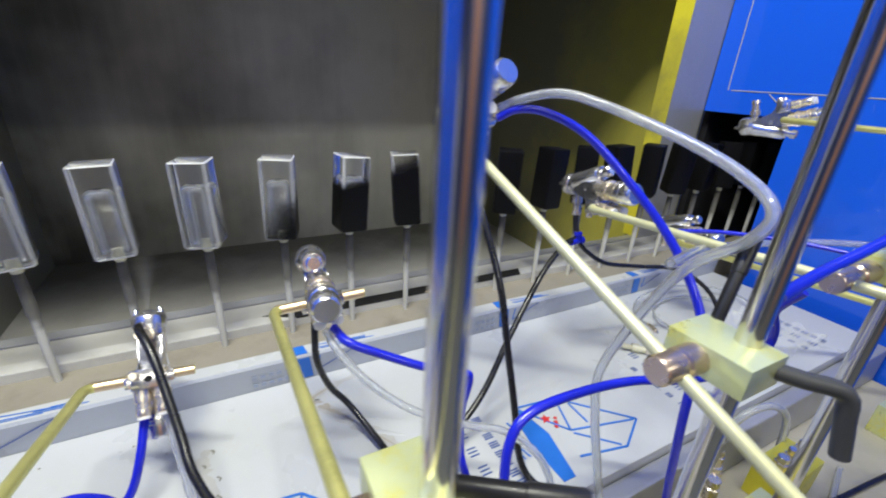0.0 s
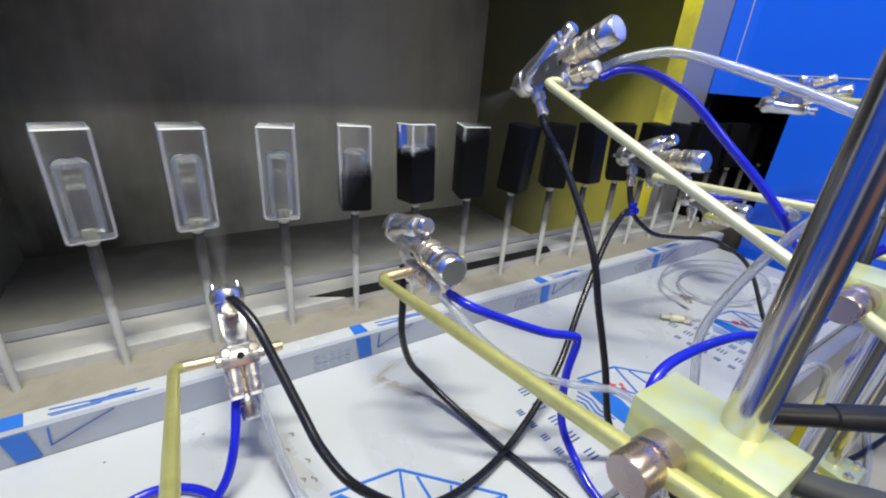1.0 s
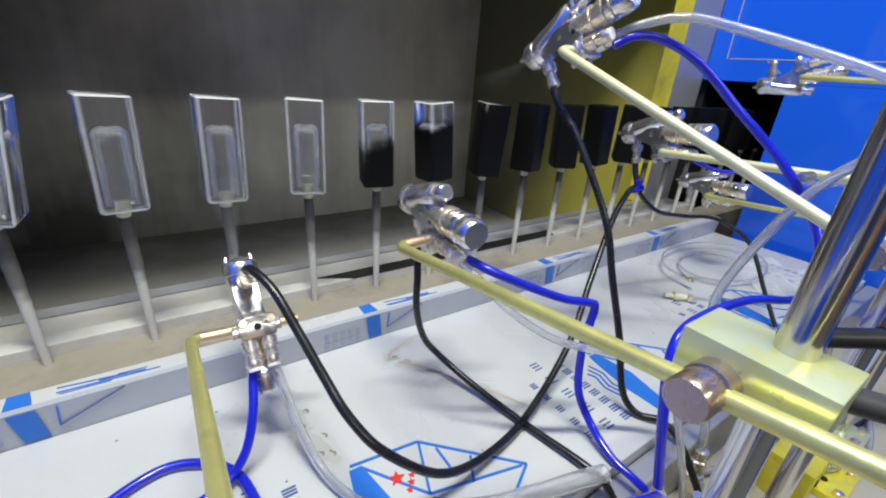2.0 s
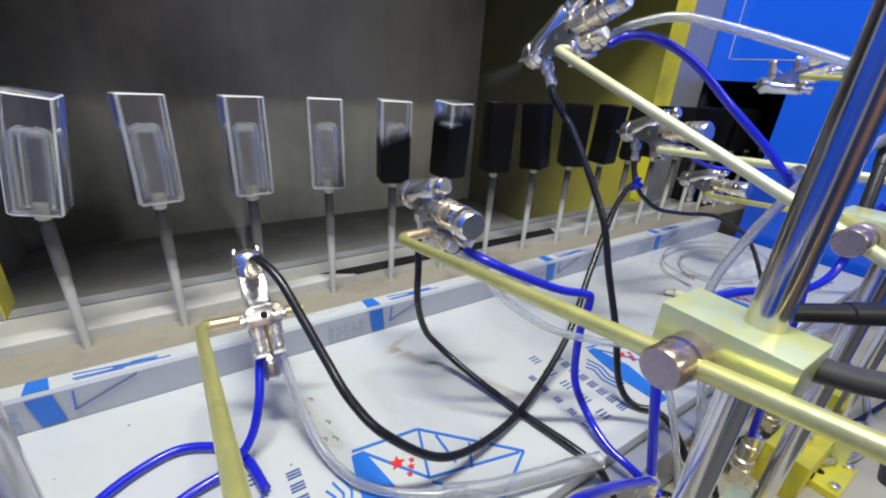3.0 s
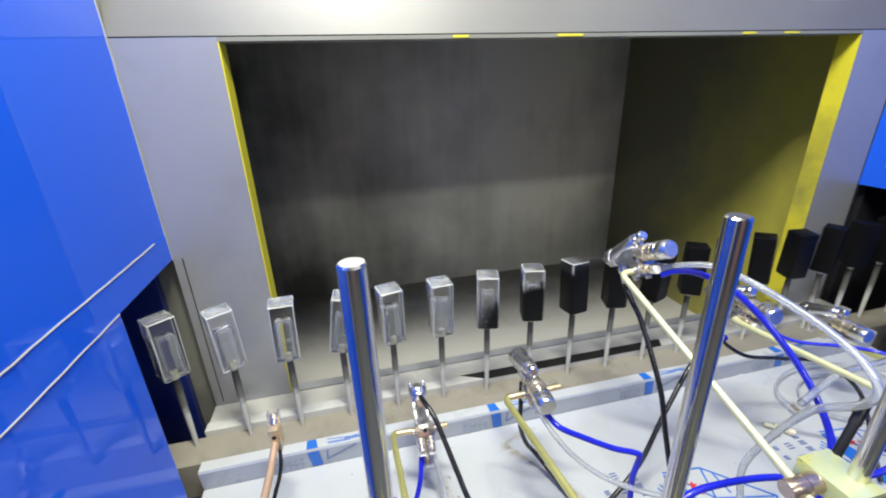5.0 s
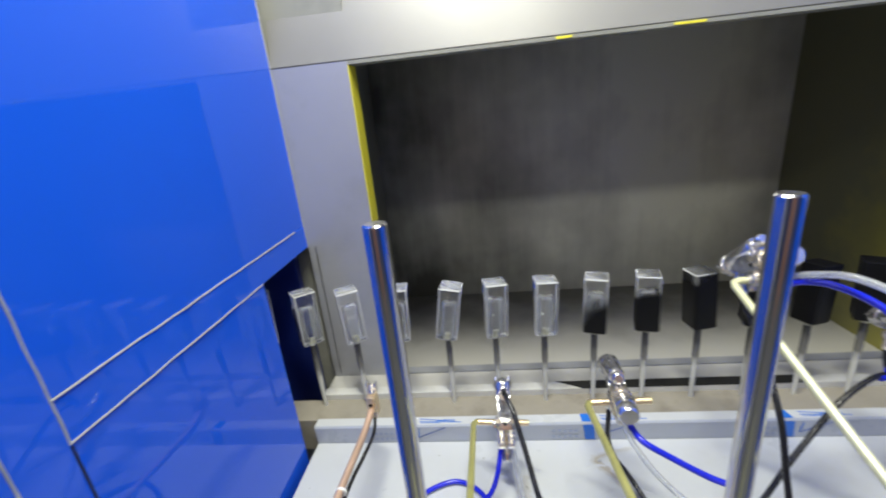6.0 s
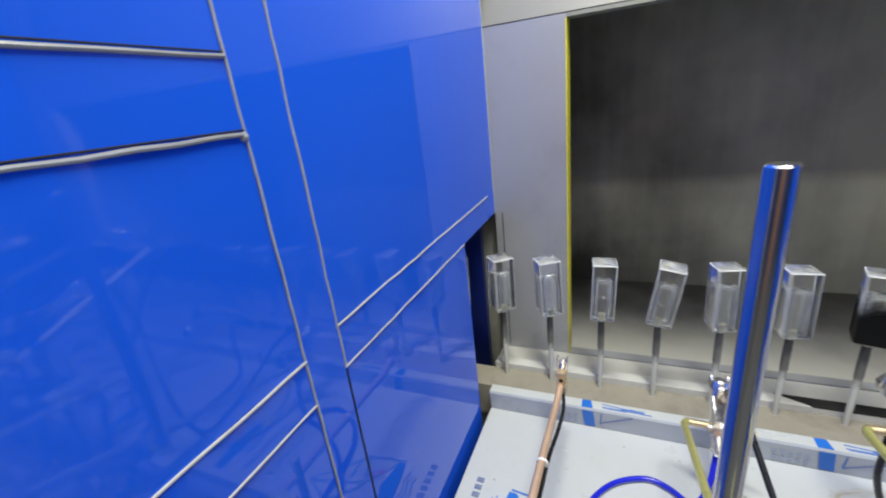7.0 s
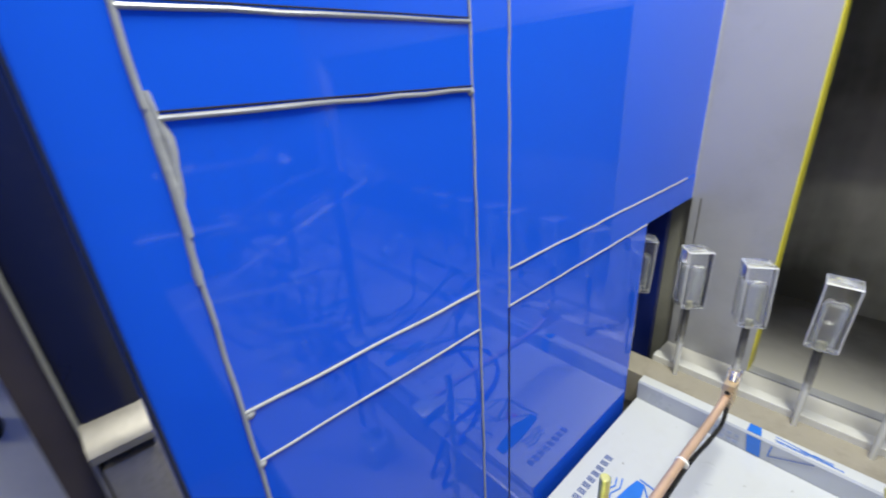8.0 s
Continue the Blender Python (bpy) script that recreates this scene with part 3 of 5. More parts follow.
def tunnel(x0, x1, name, mat, label):
    t = thing(name, label, "tunnel", kind="structure")
    part("tunnel_back", box(B(), x0, x1, PY + 0.001, PY + 0.015, -0.10, 0.33), mat, t, "", False)
    part("tunnel_front", box(B(), x0, x1, -0.060, -0.045, -0.10, 0.33), mat, t, "", False)
    part("tunnel_roof", box(B(), x0, x1, -0.0449, PY, 0.315, 0.33), mat, t, "", False)


tunnel(-1.0, LX - 0.031, "wall_passage", NAVY, "dark navy bottle passage through the side wall")
tunnel(RX + 0.031, 1.6, "wall_passage", BLACKSOOT, "bottle passage blackened with overspray")
slab("end_wall", NAVY, (-1.02, -1.001, -0.06, PY + 0.015, -0.10, 0.33), label="dark navy end of the passage", category="wall")
slab("end_wall", BLACKSOOT, (1.601, 1.62, -0.06, PY + 0.015, -0.10, 0.33), label="blackened end of the passage", category="wall")


# ---------------- conveyor and tray ----------------
def conveyor():
    t = thing("conveyor_channel", "dusty beige conveyor channel with a white back rail", "conveyor", kind="structure")
    part("channel_floor", box(B(), -1.0, 1.6, 0.0142, 0.0655, -0.03, 0.030), CHANNEL, t, "dusty beige channel top", False)
    part("back_rail", box(B(), -0.445, 0.834, 0.0657, 0.0845, -0.03, 0.041, 0.0012), RAILWHITE, t, "white painted back rail", False)
    part("rear_ledge", box(B(), LX, RX, 0.0847, PY - 0.001, -0.03, 0.034), PALESTEEL, t, "pale dusty steel ledge behind the rail", False)
    # thin black strip laid on top of the rail
    bm = B()
    pts = [(0.005, 0.0655), (0.36, 0.0655), (0.37, 0.0847), (-0.035, 0.0847)]
    lo = [bm.verts.new((x, y, 0.0400)) for x, y in pts]
    hi = [bm.verts.new((x, y, 0.0416)) for x, y in pts]
    bm.faces.new(hi)
    bm.faces.new(lo[::-1])
    for k in range(4):
        bm.faces.new((lo[k], lo[(k + 1) % 4], hi[(k + 1) % 4], hi[k]))
    part("dark_strip", bm, BLACKGAP, t, "flat black strip along the rail", False)


conveyor()
LIP = 0.034
TX0, TX1, TY0 = -0.436, 0.80, -0.252


def flat_shape(name, pts, z, mat, parent, lift=0.0012, tilt=None):
    """A thin printed shape: pts in the plane, lifted a hair above its sheet. tilt: (origin, u, v) of another plane."""
    bm = B()
    o, u, v = tilt or (Vector((0, 0, z)), Vector((1, 0, 0)), Vector((0, 1, 0)))
    n = u.cross(v).normalized()
    vs = [bm.verts.new(o + u * a + v * b + n * lift) for a, b in pts]
    lo = [bm.verts.new(o + u * a + v * b + n * 0.0002) for a, b in pts]
    bm.faces.new(vs)
    for k in range(len(vs)):
        bm.faces.new((lo[k], lo[(k + 1) % len(vs)], vs[(k + 1) % len(vs)], vs[k]))
    return part(name, bm, mat, parent, "", False)


def line_shape(name, a, b, w, z, mat, parent, lift=0.0009, tilt=None):
    a, b = Vector(a), Vector(b)
    n = Vector((-(b - a).y, (b - a).x)).normalized() * w / 2
    return flat_shape(name, [tuple(a - n), tuple(b - n), tuple(b + n), tuple(a + n)], z, mat, parent, lift, tilt)


def tray():
    t = thing("drip_tray", "white film covered drip tray with blue printed marks", "tray")
    part("sheet", box(B(), TX0, TX1, TY0, -0.0045, -0.018, 0.0, 0.001), FILM, t, "white film covered sheet", False)
    bm = B()
    prof = [(-0.004, -0.018), (-0.004, 0.0), (-0.006, LIP - 0.003), (-0.004, LIP), (0.013, LIP), (0.013, -0.018)]
    a = [bm.verts.new((TX0, y, z)) for y, z in prof]
    b = [bm.verts.new((TX1, y, z)) for y, z in prof]
    bm.faces.new(a)
    bm.faces.new(b[::-1])
    for k in range(len(prof)):
        bm.faces.new((a[k], b[k], b[(k + 1) % 6], a[(k + 1) % 6])).material_index = int(k == 3)
    part("lip", bm, [FILMEDGE, FILM], t, "raised pale lip of the tray", False)
    front = (Vector((0, -0.0046, 0.0)), Vector((1, 0, 0)), Vector((0, -0.002, LIP - 0.003)).normalized())
    top = (Vector((0, -0.004, LIP)), Vector((1, 0, 0)), Vector((0, 1, 0)))
    for k in range(-1, 3):
        x = 0.281 * k
        # the printed band that folds over the lip
        flat_shape("print_band", [(x - 0.006, 0.002), (x + 0.009, 0.002), (x + 0.006, 0.0305), (x - 0.010, 0.0305)], 0, INKBLUE, t, 0.0008, front)
        flat_shape("print_band", [(x - 0.011, 0.0), (x + 0.005, 0.0), (x + 0.002, 0.016), (x - 0.011, 0.016)], 0, INKBLUE, t, 0.0008, top)
        line_shape("print_line", (x + 0.018, 0.029), (x + 0.016, 0.010), 0.0012, 0, INKBLUE, t, 0.0008, front)
        line_shape("print_line", (x + 0.016, 0.010), (x + 0.06, 0.030), 0.0010, 0, INKGREY, t, 0.0008, front)
        line_shape("print_line", (x + 0.018, 0.006), (x + 0.085, 0.004), 0.0010, 0, INKBLUE, t, 0.0008, top)
        line_shape("print_line", (x + 0.018, 0.012), (x + 0.075, 0.006), 0.0010, 0, INKBLUE, t, 0.0008, top)
        for q in range(4):
            line_shape("print_line", (x + 0.020 + 0.012 * q, 0.0035 + 0.002 * q), (x + 0.052 + 0.008 * q, 0.0030 + 0.002 * q), 0.0007, 0, INKBLUE, t, 0.0007, top)
        for q in range(10):
            a, c = x - 0.056 + (q // 2) * 0.0085, 0.006 + (q % 2) * 0.011
            flat_shape("print_mark", [(a, c), (a + 0.005, c), (a + 0.005, c + 0.0045), (a, c + 0.0045)], 0, INKFAINT, t, 0.0007, front)
    # the emblem that repeats along the sheet: a filled wedge, an outlined crystal and small stars
    for k in range(-1, 3):
        x, y = 0.281 * k, 0.0
        flat_shape("print_wedge", [(x - 0.088, -0.150), (x - 0.078, -0.150), (x - 0.070, -0.190), (x - 0.080, -0.240), (x - 0.094, -0.240), (x - 0.096, -0.200), (x - 0.092, -0.170)], 0, INKBLUE, t)
        outline = [(-0.086, -0.146), (-0.030, -0.152), (0.034, -0.214), (-0.006, -0.236), (-0.060, -0.225)]
        for a, b in zip(outline, outline[1:]):
            line_shape("print_line", (x + a[0], a[1]), (x + b[0], b[1]), 0.0022, 0, INKBLUE, t)
        for a, b in (((-0.078, -0.152), (-0.045, -0.196)), ((-0.045, -0.196), (0.030, -0.213)), ((-0.045, -0.196), (-0.030, -0.154)), ((-0.02, -0.165), (-0.02, -0.195)), ((0.0, -0.185), (-0.012, -0.205)), ((-0.045, -0.200), (-0.010, -0.232))):
            line_shape("print_line", (x + a[0], a[1]), (x + b[0], b[1]), 0.0020, 0, INKBLUE, t)
        for cx, cy, r in ((-0.060, -0.173, 0.0065), (-0.052, -0.181, 0.003), (-0.049, -0.176, 0.0026), (-0.056, -0.186, 0.0026)):
            pts = [(x + cx + math.cos(q * math.pi / 5) * r * (1 if q % 2 == 0 else 0.45), cy + math.sin(q * math.pi / 5) * r * (1 if q % 2 == 0 else 0.45)) for q in range(10)]
            flat_shape("print_star", pts, 0, INKRED, t)
        for q in range(3):
            a = -0.102 - 0.006 * q
            tube_pts = [(x + a, -0.160 - 0.004 * q), (x + a + 0.004, -0.176), (x + a - 0.001, -0.190), (x + a + 0.003, -0.205)]
            for c, d in zip(tube_pts, tube_pts[1:]):
                line_shape("print_line", c, d, 0.0016, 0, INKBLUE, t)
        # rows of lettering that cannot be kept as words: plain bars of their size
    for k in range(-2, 3):
        x = 0.281 * k
        for dx, n, w, h, step, y0 in ((0.146, 8, 0.0068, 0.010, 0.0115, -0.140), (0.122, 5, 0.0105, 0.010, 0.022, -0.128), (0.100, 5, 0.0065, 0.007, 0.017, -0.150)):
            for q in range(n):
                a0, b0 = x + dx, y0 - q * step
                if a0 < TX0 + 0.002 or a0 + h > TX1 or b0 - w < TY0 + 0.002:
                    continue
                for c0, c1, d0, d1 in ((0, h, 0, 0.0013), (0, h, w * 0.4, w * 0.4 + 0.0013), (0, h, w * 0.8, w * 0.8 + 0.0013)):
                    if q % 3 == 1 and c0 > 0:
                        continue
                    flat_shape("print_bar", [(a0 + c0, b0 - d1), (a0 + c1, b0 - d1), (a0 + c1, b0 - d0), (a0 + c0, b0 - d0)], 0, INKGREY, t, 0.0008)
    # soft wrinkles where the film has lifted, and a dried drip mark
    random.seed(11)
    for q in range(14):
        x, y, turn, n = random.uniform(-0.40, 0.45), random.uniform(-0.23, -0.03), random.uniform(-0.6, 0.9), random.uniform(0.02, 0.07)
        bm = B()
        rows = []
        for j in range(7):
            u = j / 6
            c = Vector((x + math.cos(turn) * n * u, y + math.sin(turn) * n * u + 0.004 * math.sin(u * 4), 0.0))
            w, h = 0.0032 * math.sin(math.pi * (0.05 + 0.9 * u)), 0.0009 * math.sin(math.pi * u)
            side = Vector((-math.sin(turn), math.cos(turn), 0)) * w
            rows.append([bm.verts.new(c - side + Vector((0, 0, 0.0001))), bm.verts.new(c + Vector((0, 0, 0.0003 + h))), bm.verts.new(c + side + Vector((0, 0, 0.0001)))])
        for a, b in zip(rows, rows[1:]):
            for j in range(2):
                bm.faces.new((a[j], b[j], b[j + 1], a[j + 1]))
        part("film_wrinkle", bm, FILM, t)
    def stain(name, pts, w, mat, lift):
        path = smooth_path([Vector((u, v, 0.0)) for u, v in pts], 6)
        bm, rows = B(), []
        for k, p in enumerate(path):
            d = (path[min(k + 1, len(path) - 1)] - path[max(k - 1, 0)]).normalized()
            side = Vector((-d.y, d.x, 0)) * w * 0.5 * random.uniform(0.55, 1.3) * min(1.0, 0.3 + 2.5 * min(k, len(path) - 1 - k) / len(path))
            rows.append([bm.verts.new(p - side + Vector((0, 0, lift))), bm.verts.new(p + side + Vector((0, 0, lift)))])
        for c, d in zip(rows, rows[1:]):
            bm.faces.new((c[0], d[0], d[1], c[1]))
        part(name, bm, mat, t, "", False)
    hook = [(0.060, -0.022), (0.027, -0.029), (0.001, -0.041), (0.003, -0.053), (0.024, -0.078), (0.047, -0.115), (0.066, -0.145), (0.080, -0.170)]
    stain("stain_halo", hook, 0.016, STAINPALE, 0.0003)
    stain("stain", hook[1:6], 0.0040, STAIN, 0.0005)
    stain("stain", hook[5:], 0.0022, STAIN, 0.0005)
    stain("stain", [(-0.004, -0.046), (0.006, -0.050), (0.014, -0.060), (0.010, -0.066)], 0.0036, STAIN, 0.0006)
    stain("stain_halo", [(-0.102, -0.070), (-0.108, -0.092), (-0.104, -0.115), (-0.090, -0.138)], 0.018, STAINPALE, 0.0003)
    for u, v in ((-0.099, -0.072), (-0.106, -0.087), (-0.094, -0.105), (-0.102, -0.121), (-0.094, -0.125)):
        stain("stain", [(u, v), (u + 0.003, v - 0.003), (u + 0.002, v - 0.006)], 0.0022, STEMDARK, 0.0006)
    random.seed(5)
    for q in range(26):
        cx, cy, r = random.uniform(-0.42, 0.5), random.uniform(-0.24, -0.02), random.uniform(0.0005, 0.0013)
        flat_shape("speck", [(cx + r * math.cos(j), cy + r * math.sin(j)) for j in range(6)], 0, STEMDARK, t, 0.0005)


tray()
slab("base_ledge", BASE, (-0.44, 0.82, -0.47, -0.2535, -0.12, -0.072), 0.003, "beige painted machine ledge in front of the tray", "machine base")
slab("edge_beam", GREY, (-0.44, 0.82, -0.2715, -0.2530, -0.0718, -0.012), 0.003, "grey edge beam along the tray front", "machine base")
slab("tray_support", BASE, (-0.43, 0.80, -0.245, 0.01, -0.12, -0.0185), 0.002, "beige support under the tray", "machine base")


# ---------------- gun stands ----------------
def pole(x, y, top, label="polished steel pole standing in a zinc foot"):
    t = thing("gun_pole", label, "pole", "gun poles")
    part("shaft", rod(B(), (x, y, -0.060), (x, y, top), 0.0063, 32, 0.0009), CHROME, t)
    bm = box(B(), x - 0.020, x + 0.020, y - 0.022, y + 0.022, -0.0718, -0.030, 0.0015)
    part("foot", bm, ZINCBLOCK, t, "yellow zinc foot block")
    for dx in (-0.013, 0.013):
        part("bolt", lathe(B(), (x + dx, y - 0.015, -0.0301), (x + dx, y - 0.015, 0.0), [(0, 0.004), (0.004, 0.004), (0.005, 0.003)], 6), NICKEL, t)
    return t


P_Y = -0.3345
pole(-0.190, P_Y, 0.454)
pole(-0.001, P_Y, 0.454)
pole(0.178, P_Y, 0.470)
pole(0.370, P_Y, 0.460)
pole(0.690, P_Y, 0.454)


def clamp_block(x0, x1, y0, y1, z, rod_at, lever=True, back_lever=None):
    """A zinc block on a pole: the turned cross clamp on its side holds a rod."""
    t = thing("clamp_block", "yellow zinc clamp block with a turned cross clamp", "clamp", "clamp blocks")
    part("block", box(B(), x0, x1, y0, y1, z - 0.018, z, 0.0009), ZINCBLOCK, t)
    c = Vector(rod_at)
    a = Vector((max(x0 + 0.001, c.x + 0.008), c.y, c.z))
    tip = Vector((c.x - 0.013, c.y, c.z + 0.001))
    n = (tip - a).length
    bm = lathe(B(), a, tip, [(0, 0.0084), (n * 0.42, 0.0084), (n * 0.45, 0.0068), (n * 0.5, 0.0068), (n * 0.51, 0.0078), (n - 0.001, 0.0078), (n, 0.0070)], 28)
    part("cross_clamp", bm, PINKSTEEL, t, "turned steel cross clamp")
    if lever:
        p = Vector((x1 - 0.006, y0 + 0.004, z - 0.009))
        q = p + Vector((0.010, -0.011, -0.002))
        e = p + Vector((0.024, -0.024, -0.005))
        lev = part("lever", tube(B(), [p, q, e, e + Vector((0.003, -0.004, -0.016)), e + Vector((0.005, -0.008, -0.036))], 0.0046, 14, 4), DARKGREY, t, "dark grey plastic clamping lever")
        part("stud", rod(B(), p + Vector((-0.004, 0.004, 0)), p + Vector((0.008, -0.010, -0.001)), 0.0034, 12), BLACKPLASTIC, lev)
    if back_lever:
        p, q = Vector(back_lever[0]), Vector(back_lever[1])
        part("lever", lathe(B(), p, q, [(0, 0.0030), (0.004, 0.0036), ((q - p).length * 0.6, 0.0037), ((q - p).length * 0.61, 0.0043), ((q - p).length - 0.001, 0.0045), ((q - p).length, 0.0039)], 10), BLACKPLASTIC, t, "black plastic clamping lever")
    return t


clamp_block(-0.020, 0.007, -0.352, -0.307, 0.204, (-0.028, -0.322, 0.190), True, ((0.000, -0.3295, 0.2062), (0.0419, -0.3613, 0.2106)))
clamp_block(0.153, 0.186, -0.350, -0.307, 0.219, (0.136, -0.324, 0.209), True, ((0.184, -0.314, 0.212), (0.214, -0.305, 0.262)))
clamp_block(0.350, 0.382, -0.353, -0.309, 0.236, (0.308, -0.322, 0.224), True)
clamp_block(0.672, 0.704, -0.353, -0.309, 0.316, (0.6465, -0.322, 0.304), True)
clamp_block(-0.210, -0.178, -0.353, -0.309, 0.160, (-0.176, -0.322, 0.150), False)


def gun_rod(points, label="yellow zinc plated rod bent into the gun", mat=None, r=0.0038, tip=None):
    t = thing("gun_rod", label, "rod", "gun rods")
    fine = []
    pts = [Vector(p) for p in points]
    fine.append(pts[0])
    for a, b, c in zip(pts, pts[1:], pts[2:]):
        e = 0.007
        fine += [b + (a - b).normalized() * e, b + (a - b).normalized() * e * 0.3 + (c - b).normalized() * e * 0.3, b + (c - b).normalized() * e]
    fine.append(pts[-1])
    part("shaft", tube(B(), fine, r, 16, 1), mat or ZINC, t)
    if tip:
        part("end_sleeve", rod(B(), pts[0], pts[0].lerp(pts[1], tip), r + 0.0003, 18), BRASS, t, "bare brass coloured end")
    return t


def extend(a, b, y):
    a, b = Vector(a), Vector(b)
    return tuple(a + (b - a) * ((y - a.y) / (b.y - a.y)))


A0, A1 = (0.116, -0.104, 0.303), (0.136, -0.324, 0.209)
B0, B1 = (-0.033, -0.116, 0.162), (-0.028, -0.322, 0.190)
C0, C1 = (-0.170, -0.074, 0.100), (-0.168, -0.322, 0.172)
D0, D1 = (0.290, -0.113, 0.215), (0.308, -0.322, 0.224)
gun_rod([(0.156, -0.104, 0.304), A0, extend(A0, A1, -0.50)], "pale zinc plated rod bent into the upper gun", LITZINC)
gun_rod([(0.039, -0.119, 0.166), B0, extend(B0, B1, -0.50)], tip=0.97)
gun_rod([(-0.097, -0.071, 0.094), C0, extend(C0, C1, -0.44)], tip=0.97)
gun_rod([(0.330, -0.113, 0.215), D0, extend(D0, D1, -0.52)], "pale zinc plated rod bent into a gun", LITZINC)
gun_rod([(0.570, -0.076, 0.130), (0.523, -0.076, 0.130), (0.520, -0.345, 0.150)])
gun_rod([(0.668, -0.107, 0.307), (0.628, -0.107, 0.307), (0.655, -0.42, 0.303)])


# ---------------- spray guns ----------------
def gun_pose(nozzle, aim, roll):
    y = Vector(aim).normalized()
    x = y.cross(Vector((0, 0, 1))).normalized()
    z = x.cross(y)
    m = Matrix((x, y, z)).transposed().to_4x4()
    m.translation = nozzle
    return m @ pose(0, 0, 0, 0, roll, 0)


def spray_gun():
    t = thing("spray_gun", "polished metal automatic spray gun on a rod", "spray gun", "spray guns")
    cap = lathe(B(), (0, 0, 0), (0, -1, 0), [(-0.003, 0.0028), (-0.001, 0.0070), (0.001, 0.0112), (0.004, 0.0128), (0.0115, 0.0128), (0.0120, 0.0114), (0.0140, 0.0114), (0.0145, 0.0120), (0.0190, 0.0116)], 28)
    cap = part("air_cap", cap, GUNMETAL, t, "polished air cap")
    for s in (-1, 1):
        part("horn", lathe(B(), (s * 0.0092, 0.0, 0), (s * 0.0085, 0.0055, 0), [(-0.003, 0.0024), (0.003, 0.0020), (0.0052, 0.0008)], 10), GUNMETAL, cap)
    d = Vector((0, -0.0545, 0.0185)).normalized()
    p = Vector((0, -0.010, 0.001))
    bm = lathe(B(), p, p + d, [(0, 0.0108), (0.016, 0.0106), (0.022, 0.0097), (0.045, 0.0091), (0.047, 0.0074), (0.050, 0.0074)], 24)
    part("barrel", bm, GUNMETAL, t)
    p2 = p + d * 0.0495
    part("needle_screw", lathe(B(), p2, p2 + d, [(0, 0.0046), (0.004, 0.0046), (0.0045, 0.0062), (0.0105, 0.0062), (0.012, 0.0046)], 16), GUNMETAL, t)
    # wedge-shaped body between the two barrels
    bm = B()
    side = [(-0.012, -0.005), (-0.013, 0.003), (-0.030, 0.007), (-0.048, 0.008), (-0.058, 0.004), (-0.061, -0.008), (-0.061, -0.026), (-0.047, -0.026), (-0.042, -0.012), (-0.028, -0.009)]
    l = [bm.verts.new((-0.0086, y, z)) for y, z in side]
    r = [bm.verts.new((0.0086, y, z)) for y, z in side]
    bm.faces.new(l)
    bm.faces.new(r[::-1])
    for k in range(len(side)):
        bm.faces.new((l[k], r[k], r[(k + 1) % len(side)], l[(k + 1) % len(side)]))
    bmesh.ops.bevel(bm, geom=list(bm.edges), offset=0.0016, segments=2, affect="EDGES")
    body = part("body", bm, CAST, t)
    part("clamp_plate", box(B(), -0.0125, 0.0125, -0.0625, -0.0465, -0.0275, -0.0115, 0.0014), GUNMETAL, body)
    part("port_hole", lathe(B(), (0, -0.0545, -0.0273), (0, -0.0545, -1), [(0, 0.0026), (0.0008, 0.0026)], 14), BLACKGAP, body)
    for s in (-1, 1):
        part("boss", lathe(B(), (s * 0.0092, -0.0505, -0.026), (s * 0.0092, -0.0505, -1), [(0, 0.0036), (0.0050, 0.0036), (0.0060, 0.0028)], 16), NICKEL, body)
        part("lug", box(B(), s * 0.0145 - 0.0024, s * 0.0145 + 0.0024, -0.0600, -0.0510, -0.0240, -0.0150, 0.0012), GUNMETAL, body)
    part("neck", lathe(B(), (0, -0.028, -0.001), (0, -1, -0.001), [(0, 0.0078), (0.010, 0.0080), (0.0102, 0.0090), (0.014, 0.0090), (0.0142, 0.0084), (0.026, 0.0086)], 24), GUNMETAL, body)
    for dy, dz in ((-0.055, -0.004), (-0.048, -0.022)):
        for s in (-1, 1):
            part("screw", lathe(B(), (s * 0.0082, dy, dz), (s * 0.0132, dy, dz), [(0, 0.0022), (0.0012, 0.0022), (0.0016, 0.0015)], 10), BLACKPLASTIC, body)
    bm = lathe(B(), (0, -0.052, -0.001), (0, -1, -0.001), [(0, 0.0095), (0.014, 0.0098), (0.0145, 0.0112), (0.019, 0.0112), (0.0195, 0.0098), (0.026, 0.0098), (0.0265, 0.0110), (0.0305, 0.0110), (0.031, 0.0102)], 28)
    part("cylinder", bm, NICKEL, t)
    knob = lathe(B(), (0, -0.083, -0.001), (0, -1, -0.001), [(0, 0.0098), (0.001, 0.0113), (0.006, 0.0115), (0.007, 0.0106), (0.009, 0.0106), (0.010, 0.0115), (0.019, 0.0113), (0.0212, 0.0094)], 12)
    part("knob", knob, GUNMETAL, t, "faceted adjusting knob")
    fl = part("fluid_fitting", lathe(B(), (0.0, -0.018, -0.004), (0.0, -0.0195, -0.04), [(0, 0.0042), (0.010, 0.0042), (0.0102, 0.0062), (0.017, 0.0062), (0.0172, 0.0046), (0.026, 0.0046), (0.0262, 0.0055), (0.031, 0.0050)], 12), NICKEL, t, "nickel hose fitting")
    for s in (-1, 1):
        f = part("air_fitting", lathe(B(), (s * 0.0065, -0.060, -0.019), (s * 0.0065, -1.0, -0.12), [(0, 0.0040), (0.003, 0.0040), (0.0032, 0.0060), (0.012, 0.0060), (0.0122, 0.0048), (0.018, 0.0052), (0.022, 0.0052), (0.024, 0.0042)], 12), NICKEL, t, "nickel hose fitting")
